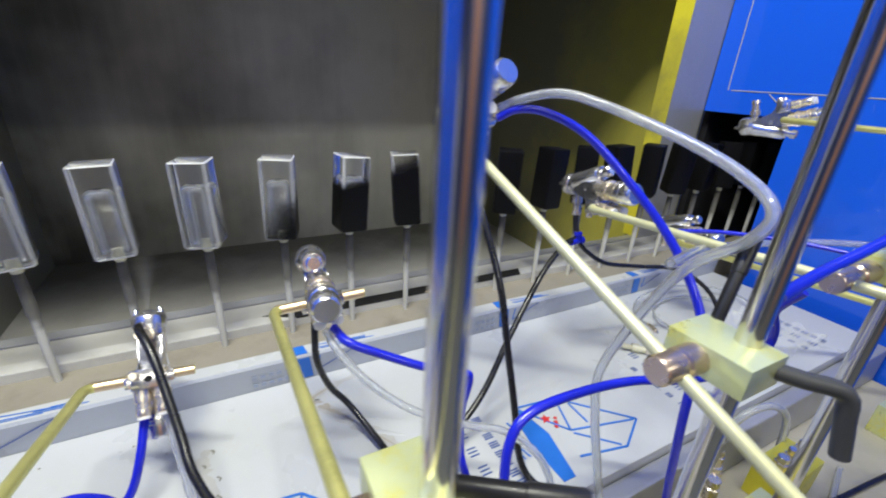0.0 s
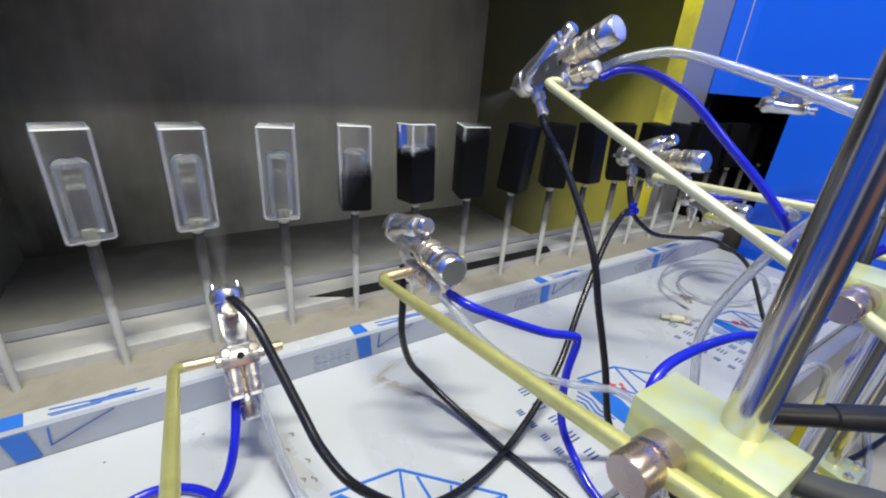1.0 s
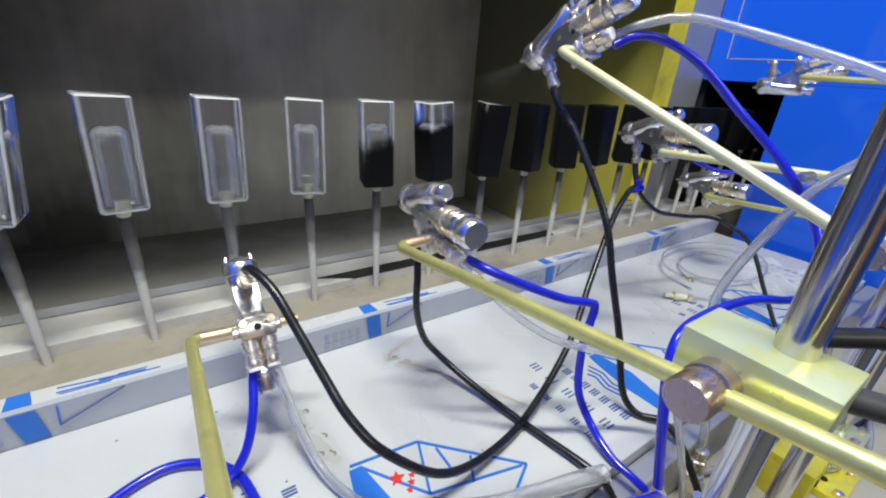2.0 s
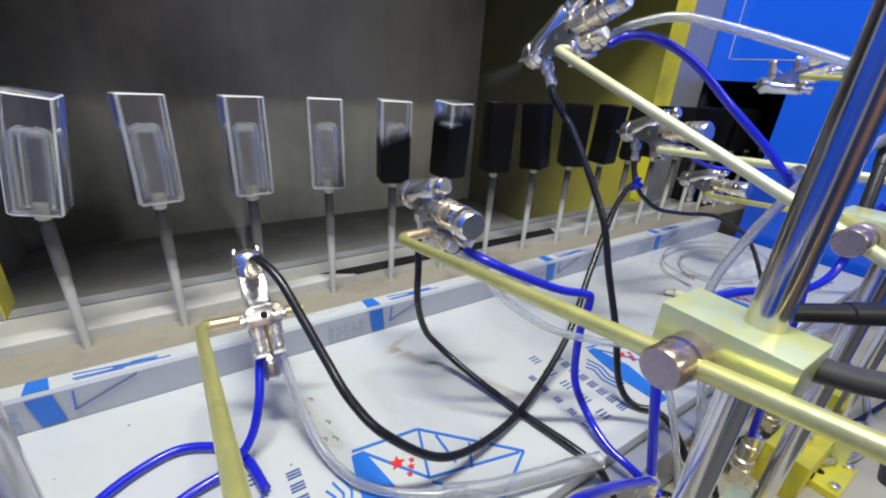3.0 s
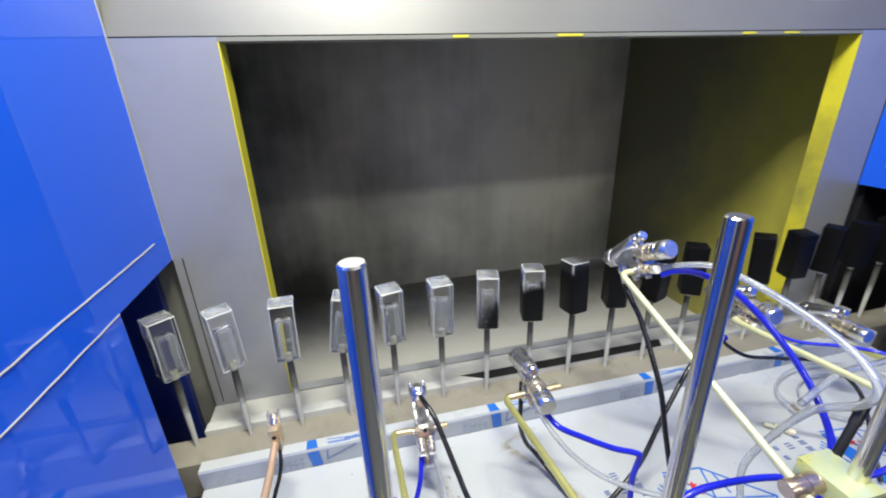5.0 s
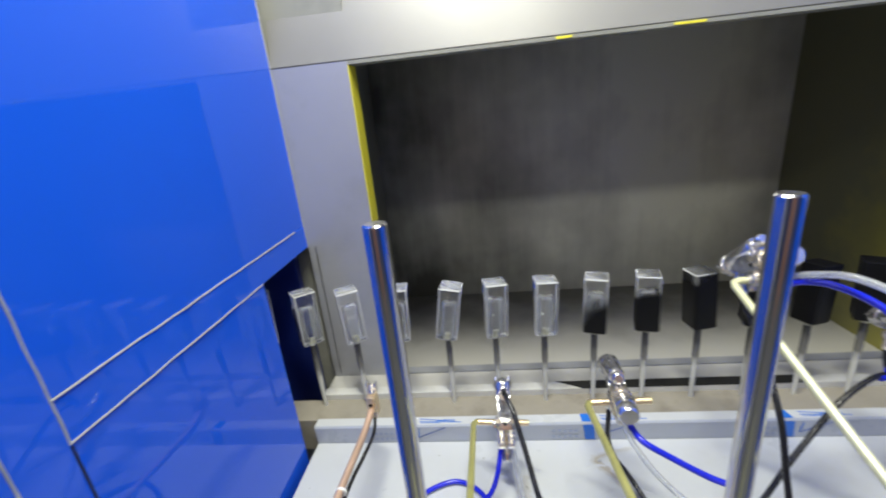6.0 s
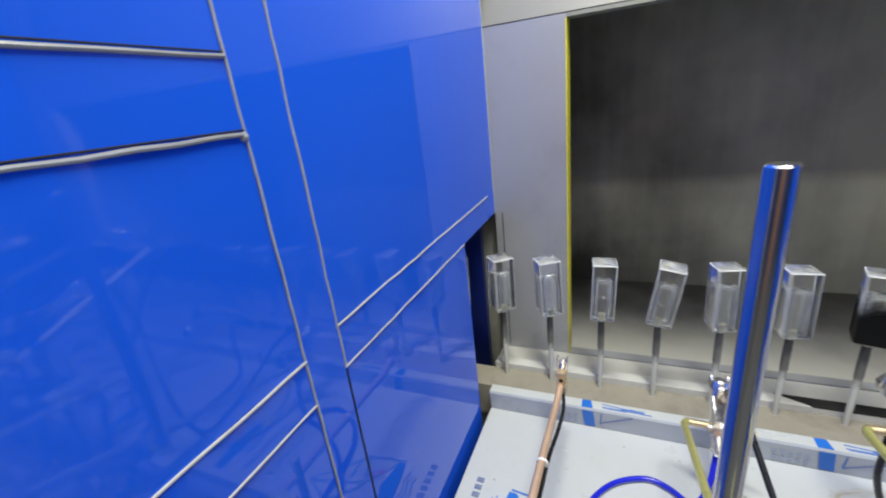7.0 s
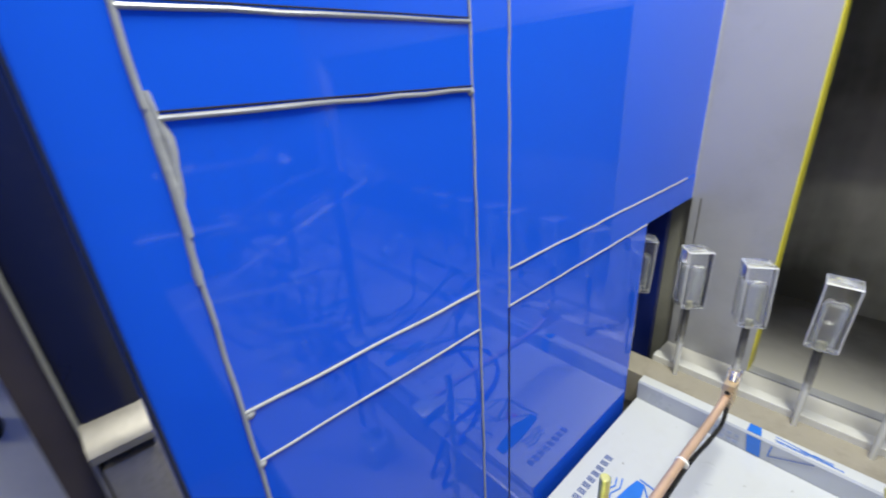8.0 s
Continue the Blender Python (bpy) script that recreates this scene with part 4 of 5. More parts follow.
        part("collar", lathe(B(), (s * 0.0065, -0.0835, -0.0216), (s * 0.0065, -1.0, -0.12), [(0, 0.0048), (0.002, 0.0048)], 14), WHITEPLASTIC, f)
    return t


def elev(deg, side=0.0):
    return (math.sin(radians(side)), math.cos(radians(deg)), math.sin(radians(deg)))


first_gun = spray_gun()
first_gun.matrix_world = gun_pose((0.143, -0.046, 0.296), elev(-28, -3), 0)
for nozzle, aim, roll in (
    ((0.006, -0.061, 0.180), elev(-2, 4), -8),
    ((-0.128, -0.028, 0.132), elev(56, 0), 180),
    ((0.314, -0.053, 0.226), elev(-8, 5), 0),
    ((0.642, -0.052, 0.290), elev(-16, -8), 180),
    ((0.553, -0.022, 0.141), elev(-4, 6), 0),
):
    copy_thing(first_gun, gun_pose(nozzle, aim, roll))


def idle_gun():
    """The small unused gun head on a brown strip, its lead tied on with a white tie."""
    t = thing("idle_gun_arm", "brown strip arm with a small brass gun head and tied lead", "gun arm")
    part("arm", tube(B(), [(-0.314, -0.055, 0.112), (-0.316, -0.10, 0.105), (-0.318, -0.19, 0.110), (-0.320, -0.345, 0.116)], 0.0045, 10, 4), COPPER, t, "brown flat arm")
    part("head", box(B(), -0.320, -0.307, -0.062, -0.042, 0.098, 0.132, 0.0012), BRASS, t, "worn brass gun head")
    part("head_hole", lathe(B(), (-0.3135, -0.0605, 0.121), (-0.3135, -0.064, 0.121), [(0, 0.0028), (0.0022, 0.0028)], 12), BLACKGAP, t)
    part("nozzle", lathe(B(), (-0.313, -0.050, 0.131), (-0.313, -0.036, 0.150), [(0, 0.0045), (0.006, 0.0045), (0.007, 0.006), (0.012, 0.006), (0.015, 0.003)], 14), NICKEL, t)
    for s in (-1, 1):
        part("horn", box(B(), -0.3135 + s * 0.006 - 0.0012, -0.3135 + s * 0.006 + 0.0012, -0.048, -0.040, 0.130, 0.146, 0.0004), GUNMETAL, t)
    part("lead", tube(B(), [(-0.311, -0.058, 0.100), (-0.308, -0.085, 0.092), (-0.309, -0.13, 0.098), (-0.313, -0.19, 0.103), (-0.314, -0.34, 0.108)], 0.0024, 8, 5), BLACKHOSE, t, "dark thin lead")
    part("cable_tie", lathe(B(), (-0.317, -0.188, 0.108), (-0.317, -0.192, 0.108), [(0, 0.0068), (0.003, 0.0068)], 14), WHITEPLASTIC, t, "white cable tie")


idle_gun()
clamp_block(-0.352, -0.326, -0.353, -0.318, 0.132, (-0.318, -0.336, 0.116), False)


# ---------------- hoses ----------------
def hose(name, label, pts, r, mat, ends=(None, None), inner=0.0, steps=8, category="hose"):
    t = thing(name, label, category)
    part("tube", tube(B(), pts, r, 14, steps, inner), mat, t, smooth="keep" if inner else True)
    for k, kind in enumerate(ends):
        if kind:
            a, b = (Vector(pts[0]), Vector(pts[1])) if k == 0 else (Vector(pts[-1]), Vector(pts[-2]))
            d = (a - b).normalized()
            part("end_fitting", lathe(B(), a - d * 0.012, a + d, [(0, r + 0.0012), (0.008, r + 0.0012), (0.0082, r + 0.0022), (0.018, r + 0.0022), (0.0182, r + 0.0005), (0.022, r + 0.0005)], 12), kind, t)
    return t


hose("black_hose", "black rubber fluid hose looping above the tray",
     [(-0.128, -0.062, 0.140), (-0.126, -0.080, 0.1465), (-0.118, -0.100, 0.139), (-0.110, -0.125, 0.118), (-0.103, -0.15, 0.098), (-0.096, -0.175, 0.081), (-0.080, -0.195, 0.061), (-0.040, -0.204, 0.027),
      (0.014, -0.196, 0.010), (0.072, -0.180, 0.011), (0.143, -0.155, 0.041), (0.193, -0.130, 0.090), (0.247, -0.105, 0.140), (0.285, -0.092, 0.163), (0.307, -0.087, 0.168)], 0.0032, BLACKHOSE)
hose("black_hose", "black rubber hose drooping onto the white tray",
     [(0.005, -0.081, 0.150), (0.004, -0.083, 0.140), (0.001, -0.090, 0.118), (0.001, -0.091, 0.086), (0.012, -0.088, 0.050), (0.028, -0.092, 0.026), (0.044, -0.128, 0.010), (0.058, -0.185, 0.0045), (0.071, -0.246, 0.0045), (0.076, -0.266, -0.008), (0.082, -0.290, -0.045), (0.10, -0.33, -0.066)], 0.0032, BLACKHOSE)
hose("black_hose", "black rubber hose hanging down from a gun",
     [(0.143, -0.0775, 0.279), (0.1445, -0.083, 0.266), (0.148, -0.096, 0.250), (0.150, -0.113, 0.232), (0.150, -0.158, 0.171), (0.150, -0.178, 0.122), (0.150, -0.199, 0.071), (0.152, -0.214, 0.022), (0.158, -0.230, 0.0045), (0.170, -0.248, 0.0045), (0.176, -0.268, -0.012), (0.180, -0.30, -0.060)], 0.0032, BLACKHOSE)
hose("black_hose", "thin black hose curving over the tray",
     [(0.309, -0.088, 0.166), (0.325, -0.093, 0.150), (0.355, -0.100, 0.133), (0.41, -0.105, 0.122), (0.470, -0.125, 0.115), (0.49, -0.165, 0.09), (0.475, -0.205, 0.04), (0.46, -0.235, 0.0045)], 0.0028, BLACKHOSE)
hose("blue_hose", "glossy blue air hose arching from the upper gun",
     [(0.148, -0.131, 0.3085), (0.160, -0.140, 0.316), (0.180, -0.152, 0.315), (0.207, -0.172, 0.300), (0.232, -0.200, 0.268), (0.242, -0.235, 0.236), (0.243, -0.262, 0.208), (0.240, -0.282, 0.180), (0.229, -0.292, 0.150), (0.226, -0.297, 0.110), (0.236, -0.299, 0.040), (0.246, -0.301, -0.020), (0.248, -0.302, -0.066)], 0.0034, BLUEHOSE)
hose("blue_hose", "glossy blue air hose kinked beside the tray",
     [(0.006, -0.150, 0.158), (0.012, -0.170, 0.156), (0.036, -0.179, 0.144), (0.070, -0.190, 0.129), (0.094, -0.197, 0.1225), (0.0995, -0.199, 0.116), (0.094, -0.200, 0.085), (0.094, -0.206, 0.042), (0.097, -0.224, 0.016), (0.094, -0.248, 0.006), (0.096, -0.268, 0.002), (0.104, -0.292, -0.008)], 0.0034, BLUEHOSE, (None, None))
hose("blue_hose", "thick blue air hose bending over the tray edge",
     [(0.0935, -0.2865, 0.004), (0.0925, -0.2845, 0.020), (0.085, -0.275, 0.080), (0.090, -0.266, 0.118), (0.108, -0.262, 0.134), (0.150, -0.264, 0.138), (0.20, -0.268, 0.134), (0.25, -0.276, 0.124), (0.293, -0.281, 0.119), (0.325, -0.286, 0.124), (0.343, -0.288, 0.138), (0.342, -0.288, 0.156), (0.332, -0.287, 0.176), (0.330, -0.300, 0.200)], 0.0035, BLUEHOSE, (NICKEL, None))
hose("blue_hose", "blue air hose leaving the tall coupling in a bow",
     [(0.100, -0.286, 0.004), (0.085, -0.2885, 0.015), (0.038, -0.292, 0.047), (-0.003, -0.297, 0.074), (-0.042, -0.302, 0.092), (-0.085, -0.310, 0.080), (-0.11, -0.315, 0.03), (-0.12, -0.32, -0.066)], 0.0035, BLUEHOSE)
hose("clear_hose", "clear hose arching out of a coupling on the ledge",
     [(0.395, -0.267, -0.032), (0.392, -0.268, 0.0), (0.404, -0.274, 0.026), (0.436, -0.281, 0.030), (0.468, -0.288, 0.005), (0.478, -0.292, -0.050), (0.480, -0.294, -0.068)], 0.0040, CLEARHOSE, (None, None), 0.0028)
hose("blue_hose", "blue air hose curling on the tray below a gun",
     [(-0.1345, -0.087, 0.074), (-0.137, -0.092, 0.064), (-0.142, -0.105, 0.044), (-0.152, -0.114, 0.020), (-0.170, -0.122, 0.007), (-0.201, -0.130, 0.0048), (-0.25, -0.160, 0.0048), (-0.30, -0.215, 0.0048), (-0.31, -0.262, -0.010), (-0.31, -0.30, -0.066)], 0.0034, BLUEHOSE)
hose("blue_hose", "loop of blue air hose lying on the tray",
     [(-0.150, -0.150, 0.006), (-0.158, -0.115, 0.0055), (-0.178, -0.092, 0.0048), (-0.207, -0.084, 0.0048), (-0.247, -0.105, 0.0048), (-0.275, -0.150, 0.0048), (-0.285, -0.21, 0.0048), (-0.285, -0.262, -0.008), (-0.285, -0.30, -0.066)], 0.0034, BLUEHOSE)
hose("blue_hose", "blue air hose stretched between the poles",
     [(0.205, -0.330, 0.2375), (0.248, -0.330, 0.2455), (0.328, -0.330, 0.256), (0.42, -0.318, 0.264), (0.52, -0.31, 0.262)], 0.0036, BLUEHOSE)
hose("blue_hose", "thin blue hose running back from a far gun",
     [(0.325, -0.135, 0.208), (0.345, -0.16, 0.200), (0.400, -0.200, 0.204), (0.43, -0.27, 0.210), (0.45, -0.40, 0.215)], 0.0022, BLUEHOSE)
hose("clear_hose", "clear plastic hose arching in a wide loop",
     [(0.150, -0.130, 0.3155), (0.160, -0.142, 0.3235), (0.180, -0.166, 0.330), (0.198, -0.200, 0.3225), (0.212, -0.250, 0.3075), (0.214, -0.288, 0.294), (0.207, -0.312, 0.280), (0.202, -0.308, 0.262), (0.200, -0.280, 0.232), (0.196, -0.258, 0.180), (0.188, -0.247, 0.130), (0.187, -0.254, 0.09), (0.191, -0.264, 0.045), (0.197, -0.273, 0.0), (0.199, -0.276, -0.030)], 0.0036, CLEARHOSE, (None, NICKEL), 0.0024)
hose("clear_hose", "thin clear plastic hose drooping over the tray",
     [(0.0, -0.150, 0.157), (0.004, -0.168, 0.150), (0.022, -0.186, 0.128), (0.050, -0.205, 0.108), (0.085, -0.222, 0.096), (0.115, -0.236, 0.088), (0.14, -0.256, 0.06), (0.145, -0.28, 0.0), (0.146, -0.30, -0.066)], 0.0030, CLEARHOSE, (None, None), 0.0020)
hose("clear_hose", "clear plastic hose lying on the white tray",
     [(-0.1215, -0.087, 0.074), (-0.119, -0.094, 0.060), (-0.114, -0.112, 0.030), (-0.107, -0.142, 0.010), (-0.096, -0.172, 0.0055), (-0.078, -0.194, 0.0055), (-0.050, -0.213, 0.0060), (-0.030, -0.222, 0.0072)], 0.0036, CLEARHOSE, (None, None), 0.0024)
hose("clear_sleeve", "wide clear plastic sleeve lying on the tray edge",
     [(-0.046, -0.216, 0.0072), (-0.014, -0.230, 0.0072), (0.021, -0.240, 0.0075), (0.050, -0.248, 0.0085), (0.074, -0.256, 0.0100)], 0.0066, CLEARHOSE, (None, None), 0.0050)
hose("clear_hose", "clear plastic hose running between the far poles",
     [(0.20, -0.27, 0.232), (0.30, -0.235, 0.215), (0.40, -0.215, 0.196), (0.449, -0.212, 0.190), (0.525, -0.236, 0.190), (0.58, -0.268, 0.190), (0.66, -0.34, 0.19)], 0.0036, CLEARHOSE, (None, None), 0.0024)
loops = [(0.60 + math.cos(a * 0.6) * (0.07 + 0.004 * a), -0.10 + math.sin(a * 0.6) * (0.045 + 0.002 * a), 0.0050 + 0.0007 * a) for a in range(17)]
hose("clear_hose", "coil of clear hose lying on the tray", loops, 0.0017, CLEARHOSE, (None, NICKEL), 0.0012, 4)


hose("black_hose", "short black hose between gun and blue tee", [(0.3115, -0.0755, 0.199), (0.310, -0.080, 0.185), (0.309, -0.087, 0.170)], 0.0034, BLACKHOSE)


def tee(p):
    t = thing("hose_tee", "small blue plastic hose tee", "hose fitting")
    p = Vector(p)
    part("run", lathe(B(), p - Vector((0.009, 0, 0.001)), p + Vector((0.009, 0, -0.001)), [(0, 0.0048), (0.005, 0.0048), (0.0052, 0.0040), (0.013, 0.0040), (0.0132, 0.0048), (0.018, 0.0048)], 12), BLUEHOSE, t)
    part("branch", lathe(B(), p, p + Vector((0, 0, 1)), [(0, 0.004), (0.006, 0.004), (0.0062, 0.0048), (0.010, 0.0048)], 12), BLUEHOSE, t)


tee((0.309, -0.088, 0.166))

# ---------------- spray leaving the guns ----------------
def mist_material():
    m, nt, b = material("paint_mist")
    clear = nt.nodes.new("ShaderNodeBsdfTransparent")
    haze = nt.nodes.new("ShaderNodeBsdfDiffuse")
    haze.inputs[0].default_value = (0.75, 0.75, 0.72, 1)
    tc = nt.nodes.new("ShaderNodeTexCoord")
    sep = nt.nodes.new("ShaderNodeSeparateXYZ")
    nt.links.new(tc.outputs["Object"], sep.inputs[0])
    puff = node(nt, "ShaderNodeTexNoise", Scale=40.0, Detail=3.0)
    nt.links.new(tc.outputs["Object"], puff.inputs["Vector"])
    fade = node(nt, "ShaderNodeMapRange")
    fade.inputs["From Min"].default_value, fade.inputs["From Max"].default_value = 0.075, 0.0
    fade.inputs["To Min"].default_value, fade.inputs["To Max"].default_value = 0.0, 0.03
    nt.links.new(sep.outputs[1], fade.inputs[0])
    amount = nt.nodes.new("ShaderNodeMath")
    amount.operation = "MULTIPLY"
    nt.links.new(fade.outputs[0], amount.inputs[0])
    nt.links.new(puff.outputs[0], amount.inputs[1])
    mix = nt.nodes.new("ShaderNodeMixShader")
    nt.links.new(amount.outputs[0], mix.inputs[0])
    nt.links.new(clear.outputs[0], mix.inputs[1])
    nt.links.new(haze.outputs[0], mix.inputs[2])
    nt.links.new(mix.outputs[0], nt.nodes["Material Output"].inputs[0])
    return m


MIST = mist_material()


def spray_mist(nozzle, aim):
    """Nested cones of thin mist in front of a nozzle."""
    t = thing("spray_mist", "faint grey cone of paint mist at a nozzle", "mist", kind="stuff", at=gun_pose(nozzle, aim, 0))
    for k in range(3):
        part("mist_cone", lathe(B(), (0, 0.003, 0), (0, 1, 0), [(0, 0.0006 + 0.0003 * k), (0.03, 0.003 + 0.0022 * k), (0.072, 0.008 + 0.0065 * k)], 18), MIST, t)
    return t


spray_mist((0.143, -0.046, 0.296), elev(-28, -3))
spray_mist((-0.128, -0.028, 0.132), elev(56, 0))

# ---------------- small parts on the ledge ----------------
def ledge_fitting(x, y, h=0.05, lean=0.0):
    t = thing("hose_coupling", "grey steel hose coupling on the ledge", "coupling", "ledge couplings")
    p, q = Vector((x, y, -0.0719)), Vector((x + lean, y, -0.0719 + h))
    part("sleeve", lathe(B(), p, q, [(0, 0.0095), (h * 0.5, 0.0095), (h * 0.52, 0.0075), (h * 0.8, 0.0075), (h * 0.82, 0.0062), (h, 0.0062)], 14), NICKEL, t)
    part("nut", lathe(B(), p + Vector((0, 0, 0.0002)), q, [(h * 0.15, 0.0112), (h * 0.35, 0.0112)], 6), NICKEL, t)
    return t


ledge_fitting(0.146, -0.300, 0.055)
ledge_fitting(0.0935, -0.2865, 0.082)
ledge_fitting(0.248, -0.302, 0.058)


def zinc_stub(x, y, top):
    t = thing("zinc_stud", "upright yellow zinc stud standing on the ledge", "stud")
    part("shaft", rod(B(), (x, y, -0.0719), (x, y, top), 0.0047, 16), ZINC, t)
    part("nut", lathe(B(), (x, y, -0.0717), (x, y, 0), [(0, 0.009), (0.007, 0.009)], 6), NICKEL, t)


zinc_stub(-0.345, -0.305, 0.165)


def manifold(x, y):
    t = thing("air_manifold", "yellow zinc air manifold block with brass ports", "manifold")
    part("block", box(B(), x - 0.035, x + 0.035, y - 0.018, y + 0.018, -0.0719, -0.026, 0.0015), MANIFOLD, t)
    for k in (-1, 0, 1):
        part("port", lathe(B(), (x + k * 0.022, y, -0.026), (x + k * 0.022, y, 1), [(0, 0.007), (0.008, 0.007), (0.0082, 0.0055), (0.016, 0.0055)], 6), NICKEL, t)
    part("gauge_hole", lathe(B(), (x, y - 0.0178, -0.055), (x, y - 0.02, -0.055), [(0, 0.004), (0.0012, 0.004)], 14), BLACKGAP, t)


manifold(0.300, -0.326)
manifold(0.45, -0.31)
ledge_fitting(0.06, -0.325, 0.045)
ledge_fitting(0.199, -0.276, 0.052)
ledge_fitting(0.345, -0.29, 0.05)
ledge_fitting(0.395, -0.267, 0.045)
hose("black_hose", "thin black cable lying along the ledge", [(0.03, -0.285, -0.068), (0.10, -0.305, -0.066), (0.17, -0.318, -0.060), (0.23, -0.29, -0.064), (0.31, -0.285, -0.068), (0.42, -0.335, -0.066), (0.6, -0.36, -0.068)], 0.0028, BLACKHOSE)
hose("black_hose", "black cable running across the ledge", [(0.11, -0.268, -0.030), (0.14, -0.285, -0.040), (0.18, -0.305, -0.062), (0.24, -0.36, -0.067), (0.34, -0.40, -0.067), (0.5, -0.43, -0.067)], 0.0026, BLACKHOSE)
hose("clear_hose", "clear hose lying along the ledge", [(0.21, -0.27, -0.066), (0.28, -0.30, -0.064), (0.34, -0.345, -0.060), (0.42, -0.36, -0.066), (0.55, -0.33, -0.066)], 0.0032, CLEARHOSE, (None, None), 0.0022)


def foot_plate(x, y, w, d):
    t = thing("slotted_plate", "yellow zinc plate with dark holes bolted to the ledge", "plate", "ledge plates")
    part("plate", box(B(), x - w, x + w, y - d, y + d, -0.0719, -0.0640, 0.001), MANIFOLD, t)
    for s, u in ((-1, -1), (1, -1), (1, 1)):
        part("bolt", lathe(B(), (x + s * w * 0.7, y + u * d * 0.6, -0.0641), (x + s * w * 0.7, y + u * d * 0.6, 0), [(0, 0.0046), (0.0045, 0.0046), (0.0052, 0.0036)], 6), NICKEL, t)
    part("hole", lathe(B(), (x - w * 0.3, y + d * 0.3, -0.0643), (x - w * 0.3, y + d * 0.3, 0), [(0, 0.004), (0.0008, 0.004)], 14), BLACKGAP, t)


foot_plate(0.235, -0.372, 0.032, 0.022)
foot_plate(0.118, -0.360, 0.026, 0.018)
foot_plate(0.335, -0.350, 0.030, 0.016)


def loose_fitting(x, y, z, turn):
    t = thing("ivory_fitting", "small ivory hose fitting lying on the tray", "hose fitting")
    d = Vector((math.cos(turn), math.sin(turn), 0))
    p = Vector((x, y, z + 0.0062))
    part("sleeve", lathe(B(), p, p + d, [(0, 0.0036), (0.012, 0.0036), (0.0122, 0.0060), (0.022, 0.0060), (0.0222, 0.0046), (0.030, 0.0046)], 14), PLUG, t)
    part("nut", lathe(B(), p + d * 0.0305, p + d, [(0, 0.0058), (0.008, 0.0058)], 6), NICKEL, t)


loose_fitting(0.405, -0.115, 0.0, -0.75)


def film_scrap(x, y, w, d, seed):
    t = thing("film_scrap", "crumpled clear plastic film lying on the tray", "plastic film")
    rng = random.Random(seed)
    bm = B()
    rows = [[bm.verts.new((x + (u / 11 - 0.5) * w + rng.uniform(-1, 1) * 0.003, y + (v / 8 - 0.5) * d + rng.uniform(-1, 1) * 0.003, 0.0012 + rng.random() ** 2 * 0.016)) for u in range(12)] for v in range(9)]
    for a, b in zip(rows, rows[1:]):
        for k in range(11):
            bm.faces.new((a[k], a[k + 1], b[k + 1], b[k]))
    part("sheet", bm, CLEARFILM, t, "", False)


film_scrap(0.640, -0.175, 0.16, 0.10, 4)


def door_edge():
    t = thing("door_frame_edge", "black gasket edge with a bright steel latch", "door edge")
    part("gasket", box(B(), LX - 0.02, LX + 0.008, -0.598, -0.5755, -0.85, 1.5, 0.003), DARKNAVY, t, "dark navy gasket strip")
    part("outer_strip", box(B(), LX - 0.02, LX + 0.004, -0.612, -0.5985, -0.85, 1.5, 0.002), BROWNSTRIP, t, "dark brown outer strip")
    part("strip_edge", tube(B(), [(LX + 0.0075, -0.5982, -0.3), (LX + 0.0078, -0.5984, 0.4), (LX + 0.0075, -0.5982, 1.2)], 0.0007, 8, 2), STEMDARK, t, "worn edge of the gasket")
    latch = part("latch", box(B(), LX + 0.0085, LX + 0.0165, -0.5965, -0.5765, 0.12, 0.351, 0.001), LATCHSTEEL, t, "bright bent steel latch")
    bm = B()
    # the lip rolls outwards at the top and folds back over the plate
    prof = [(0.0120, 0.331), (0.0165, 0.333), (0.0200, 0.338), (0.0205, 0.345), (0.0175, 0.352), (0.0120, 0.357), (0.0085, 0.361), (0.0070, 0.361), (0.0085, 0.354), (0.0130, 0.3495), (0.0165, 0.345), (0.0170, 0.340), (0.0145, 0.336), (0.0095, 0.333)]
    a = [bm.verts.new((LX + u, -0.5980, 0.354 + (z - 0.331) * 0.55)) for u, z in prof]
    b = [bm.verts.new((LX + u, -0.5760, 0.354 + (z - 0.331) * 0.55)) for u, z in prof]
    bm.faces.new(a)
    bm.faces.new(b[::-1])
    for k in range(len(prof)):
        bm.faces.new((a[k], b[k], b[(k + 1) % len(prof)], a[(k + 1) % len(prof)]))
    part("latch_lip", bm, LATCHSTEEL, latch, "bright rolled lip")
    for y in (-0.5982, -0.5766):
        part("latch_edge", box(B(), LX + 0.0085, LX + 0.0150, y - 0.0008, y + 0.0008, 0.12, 0.354, 0.0004), LATCHSTEEL, latch)
    part("latch_screw", lathe(B(), (LX + 0.0121, -0.587, 0.305), (LX + 0.02, -0.587, 0.305), [(0, 0.0035), (0.0016, 0.0035), (0.0022, 0.0022)], 12), LATCHSTEEL, latch)


door_edge()


def far_machine():
    t = thing("far_cabinet", "pale grey machine cabinet with small dark knobs", "cabinet")
    part("housing", box(B(), -1.15, -0.75, -1.05, -0.64, -0.8499, 0.36, 0.01), WHITEPLASTIC, t)
    part("plinth", box(B(), -1.12, -0.78, -1.02, -0.67, 0.3602, 0.50, 0.006), NAVY, t)
    for z in (0.22, 0.27):
        part("knob", lathe(B(), (-0.7502, -0.70, z), (-0.73, -0.70, z), [(0, 0.012), (0.014, 0.012), (0.016, 0.01)], 16), BLACKPLASTIC, t)


far_machine()

# ---------------- bottles on their spindles ----------------
PITCH, SPEED, START, SPIN_Y = 0.0761, 0.0164, -0.003, 0.053
SPIN_FROM = -0.240


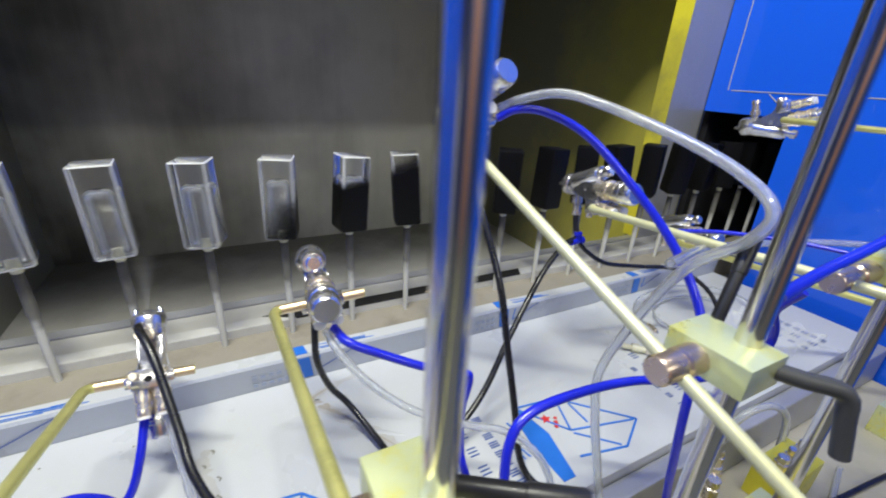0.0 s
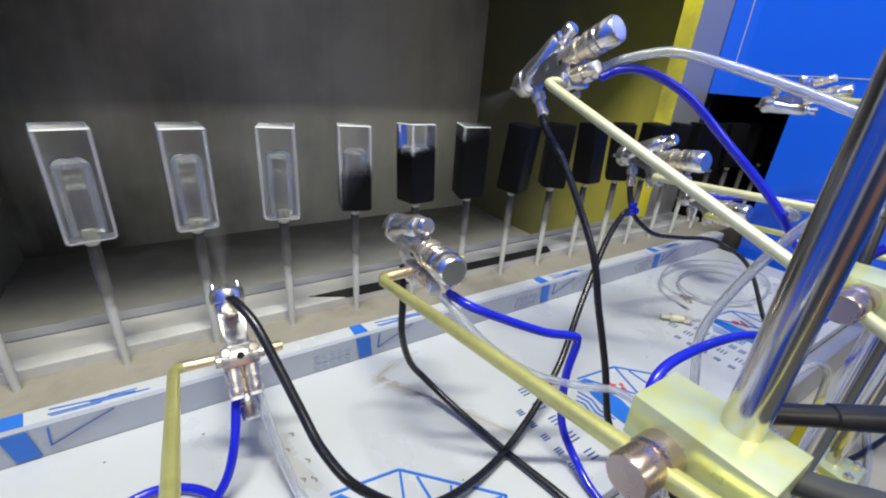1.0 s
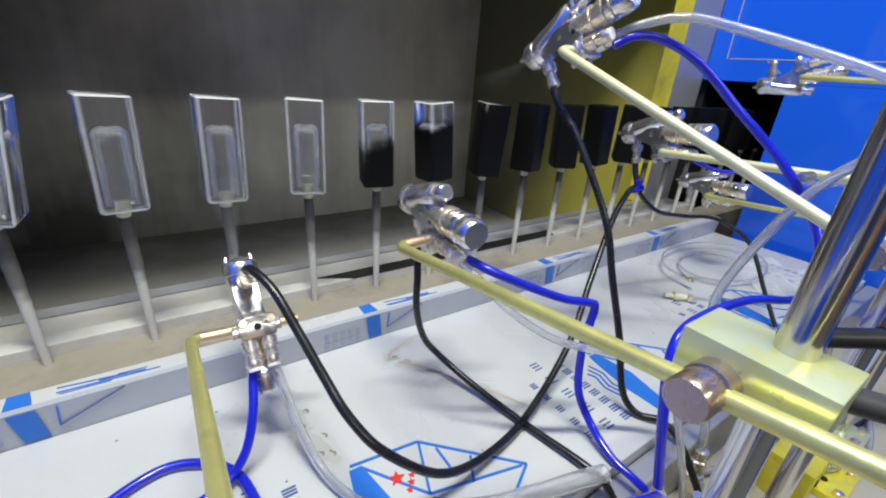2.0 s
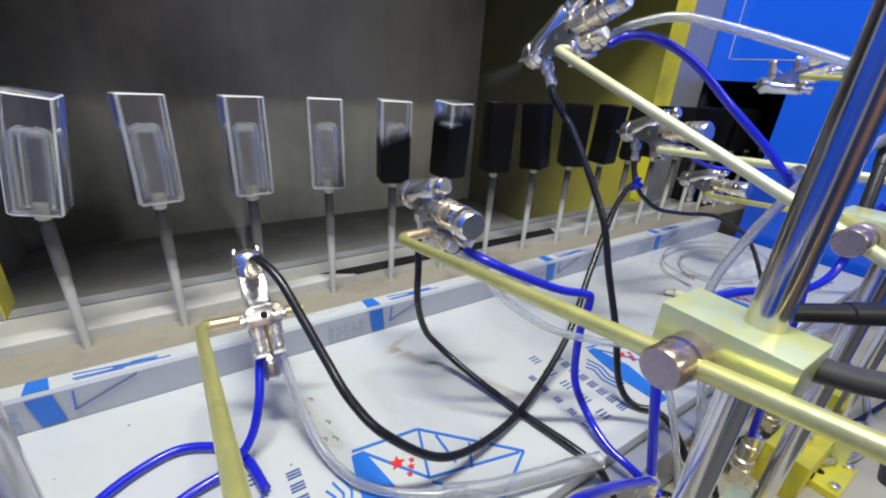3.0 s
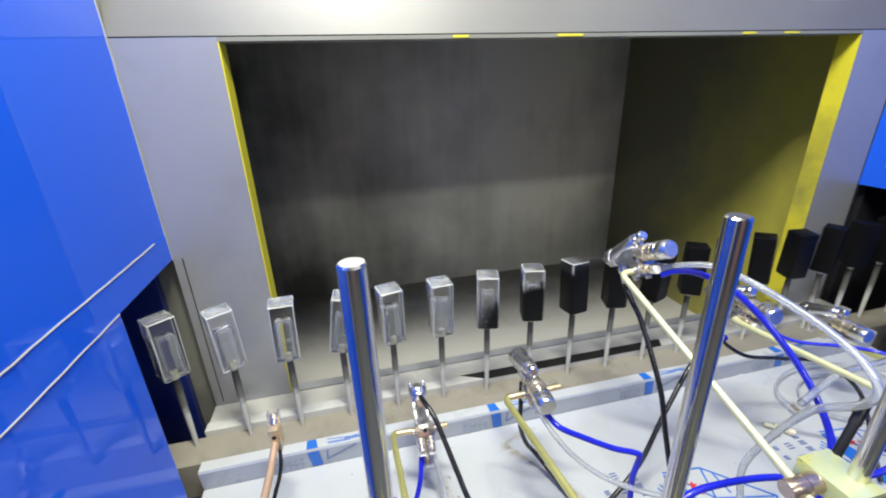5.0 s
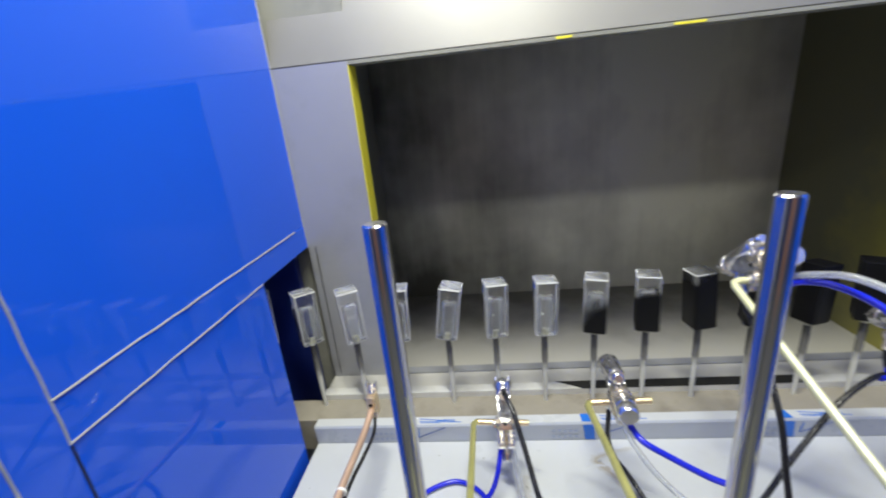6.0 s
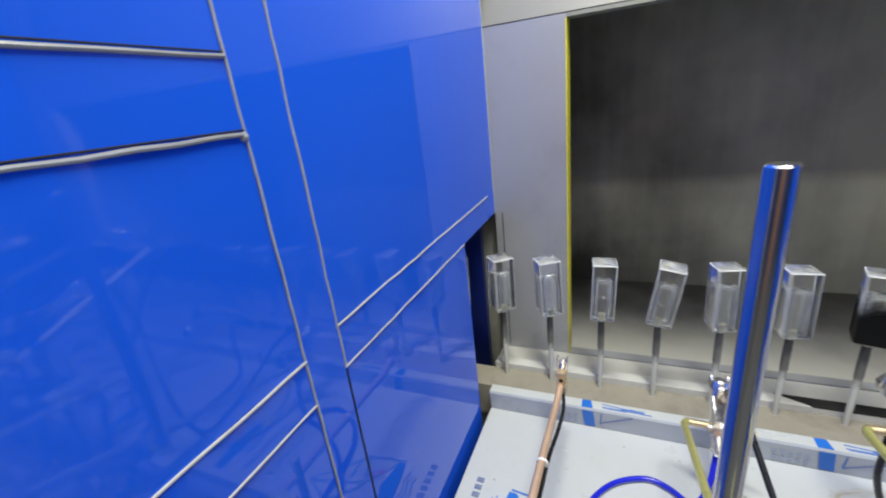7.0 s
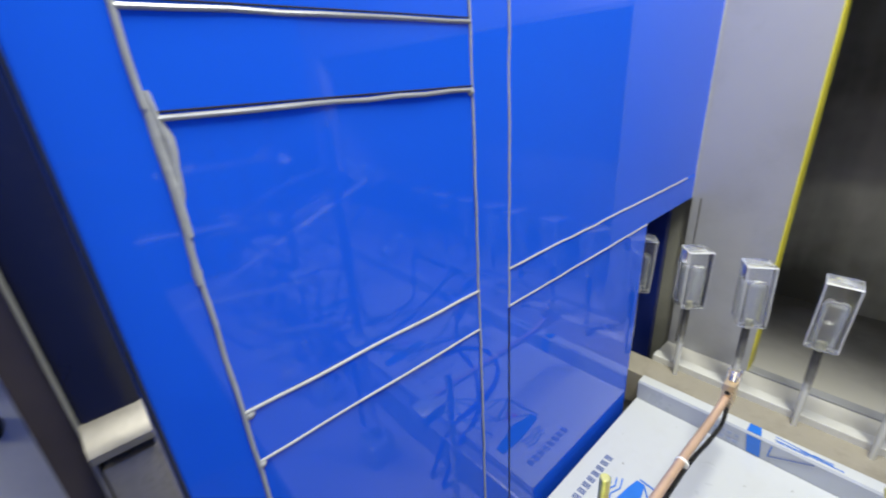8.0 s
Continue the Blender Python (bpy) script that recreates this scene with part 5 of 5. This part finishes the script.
def rounded_block(bm, half, z0, z1, r, flip, top_round, slot, edge_slot):
    """A square column with rounded corners and, for the hollow, a rounded top; its edges take edge_slot."""
    if top_round:
        levels = [(z0, 1.0)]
        for k in range(5):
            a = k / 4 * math.pi / 2
            levels.append((z1 - top_round + math.sin(a) * top_round, 1 - (1 - math.cos(a)) * top_round / half))
    else:
        levels = [(z0, 1 - 0.0018 / half), (z0 + 0.0024, 1.0), (z1 - 0.0010, 1.0), (z1, 1 - 0.0010 / half)]
    rings = []
    for z, s in levels:
        ring = []
        for cx, cy, a0 in ((1, 1, 0), (-1, 1, 90), (-1, -1, 180), (1, -1, 270)):
            for k in range(4):
                a = radians(a0 + k * 30)
                ring.append(bm.verts.new((s * (cx * (half - r) + math.cos(a) * r), s * (cy * (half - r) + math.sin(a) * r), z)))
        rings.append(ring)
    n = len(rings[0])
    for level, (lo, hi) in enumerate(zip(rings, rings[1:])):
        for k in range(n):
            f = (lo[k], lo[(k + 1) % n], hi[(k + 1) % n], hi[k])
            face = bm.faces.new(f[::-1] if flip else f)
            on_corner = k % 4 != 3
            on_rim = level in (1, 2, 3) if top_round else level != 1
            face.material_index = edge_slot if on_corner or on_rim else slot
    for f in (rings[0] if flip else rings[0][::-1], rings[-1][::-1] if flip else rings[-1]):
        bm.faces.new(f).material_index = slot if flip else 4


def bottle():
    t = thing("glass_bottle", "thick clear square glass bottle upside down on a spindle", "bottle", "bottles on the line")
    bm = B()
    rounded_block(bm, 0.0164, 0.0, 0.089, 0.0015, False, 0.0, 0, 3)
    rounded_block(bm, 0.0113, 0.0065, 0.067, 0.0045, True, 0.0078, 1, 2)
    part("glass", bm, [BOTTLEOUT, BOTTLEIN, BOTTLEEDGE, BOTTLERIM, BOTTLEEND], t, smooth="keep")
    part("plug", lathe(B(), (0, 0, -0.0075), (0, 0, 1), [(0, 0.0042), (0.001, 0.0052), (0.0170, 0.0052)], 14), PLUG, t, "ivory plug in the neck")
    return t


def spindle():
    t = thing("spindle", "white painted spindle with a dark overspray sleeve", "spindle", "spindles on the line")
    part("stem", lathe(B(), (0, 0, 0.0285), (0, 0, 1), [(0, 0.0031), (0.03, 0.0037), (0.072, 0.0043), (0.074, 0.0043), (0.0765, 0.0043)], 14), STEM, t)
    part("sleeve", lathe(B(), (0, 0, 0.1051), (0, 0, 1), [(0, 0.0044), (0.001, 0.0048), (0.030, 0.0049), (0.042, 0.0047), (0.0473, 0.0046)], 14), STEM, t, "sleeve dark with overspray")
    return t


BOTTLE_Z = 0.160
TILT = {-8: (30, 2, 0), -7: (40, 1, 90), -6: (28, 2, 180), -5: (6, 2, 0), -4: (-5, 9, -15), -3: (12, 2, 180), -2: (4, 2, 180), -1: (-15, 1, 180), 0: (75, 1, 0), 1: (8, 4, 0)}
bottles, spindles = {}, {}
first_bottle, first_spindle = bottle(), spindle()
for k in range(-12, 20):
    bottles[k] = first_bottle if k == -12 else copy_thing(first_bottle, Matrix())
    spindles[k] = first_spindle if k == -12 else copy_thing(first_spindle, Matrix())
for k, ob in bottles.items():
    x = START + PITCH * k + SPEED * 4
    if x > 0.09:
        tagged(ob, "square glass bottle sprayed black all over, on a spindle")
    elif x > -0.045:
        tagged(ob, "square glass bottle half sprayed black, on a spindle")


def bottle_pose(k, t):
    x = START + PITCH * k + SPEED * t
    begins = max(0.0, math.floor((SPIN_FROM - START - PITCH * k) / SPEED * 2) / 2)
    turned = max(0.0, t - begins) * (720.0 if k < -3 else 810.0)
    yaw, lean, way = TILT.get(k, ((k * 37) % 90, 1.5 + (k * 13) % 4, (k * 71) % 360))
    rest = pose(0, 0, 0, 0, 0, way) @ pose(0, 0, 0, 0, lean, 0) @ pose(0, 0, 0, 0, 0, yaw - way)
    return pose(x, SPIN_Y, BOTTLE_Z) @ pose(0, 0, 0, 0, 0, turned % 360) @ rest


def motions():
    times = [n / 10 for n in range(81)]
    for k, ob in spindles.items():
        walk(ob, [(t, pose(START + PITCH * k + SPEED * t, SPIN_Y, 0)) for t in times[::10]])
    for k, ob in bottles.items():
        turning = START + PITCH * k + SPEED * 8 > SPIN_FROM
        walk(ob, [(t, bottle_pose(k, t)) for t in (times if turning else times[::10])])


motions()
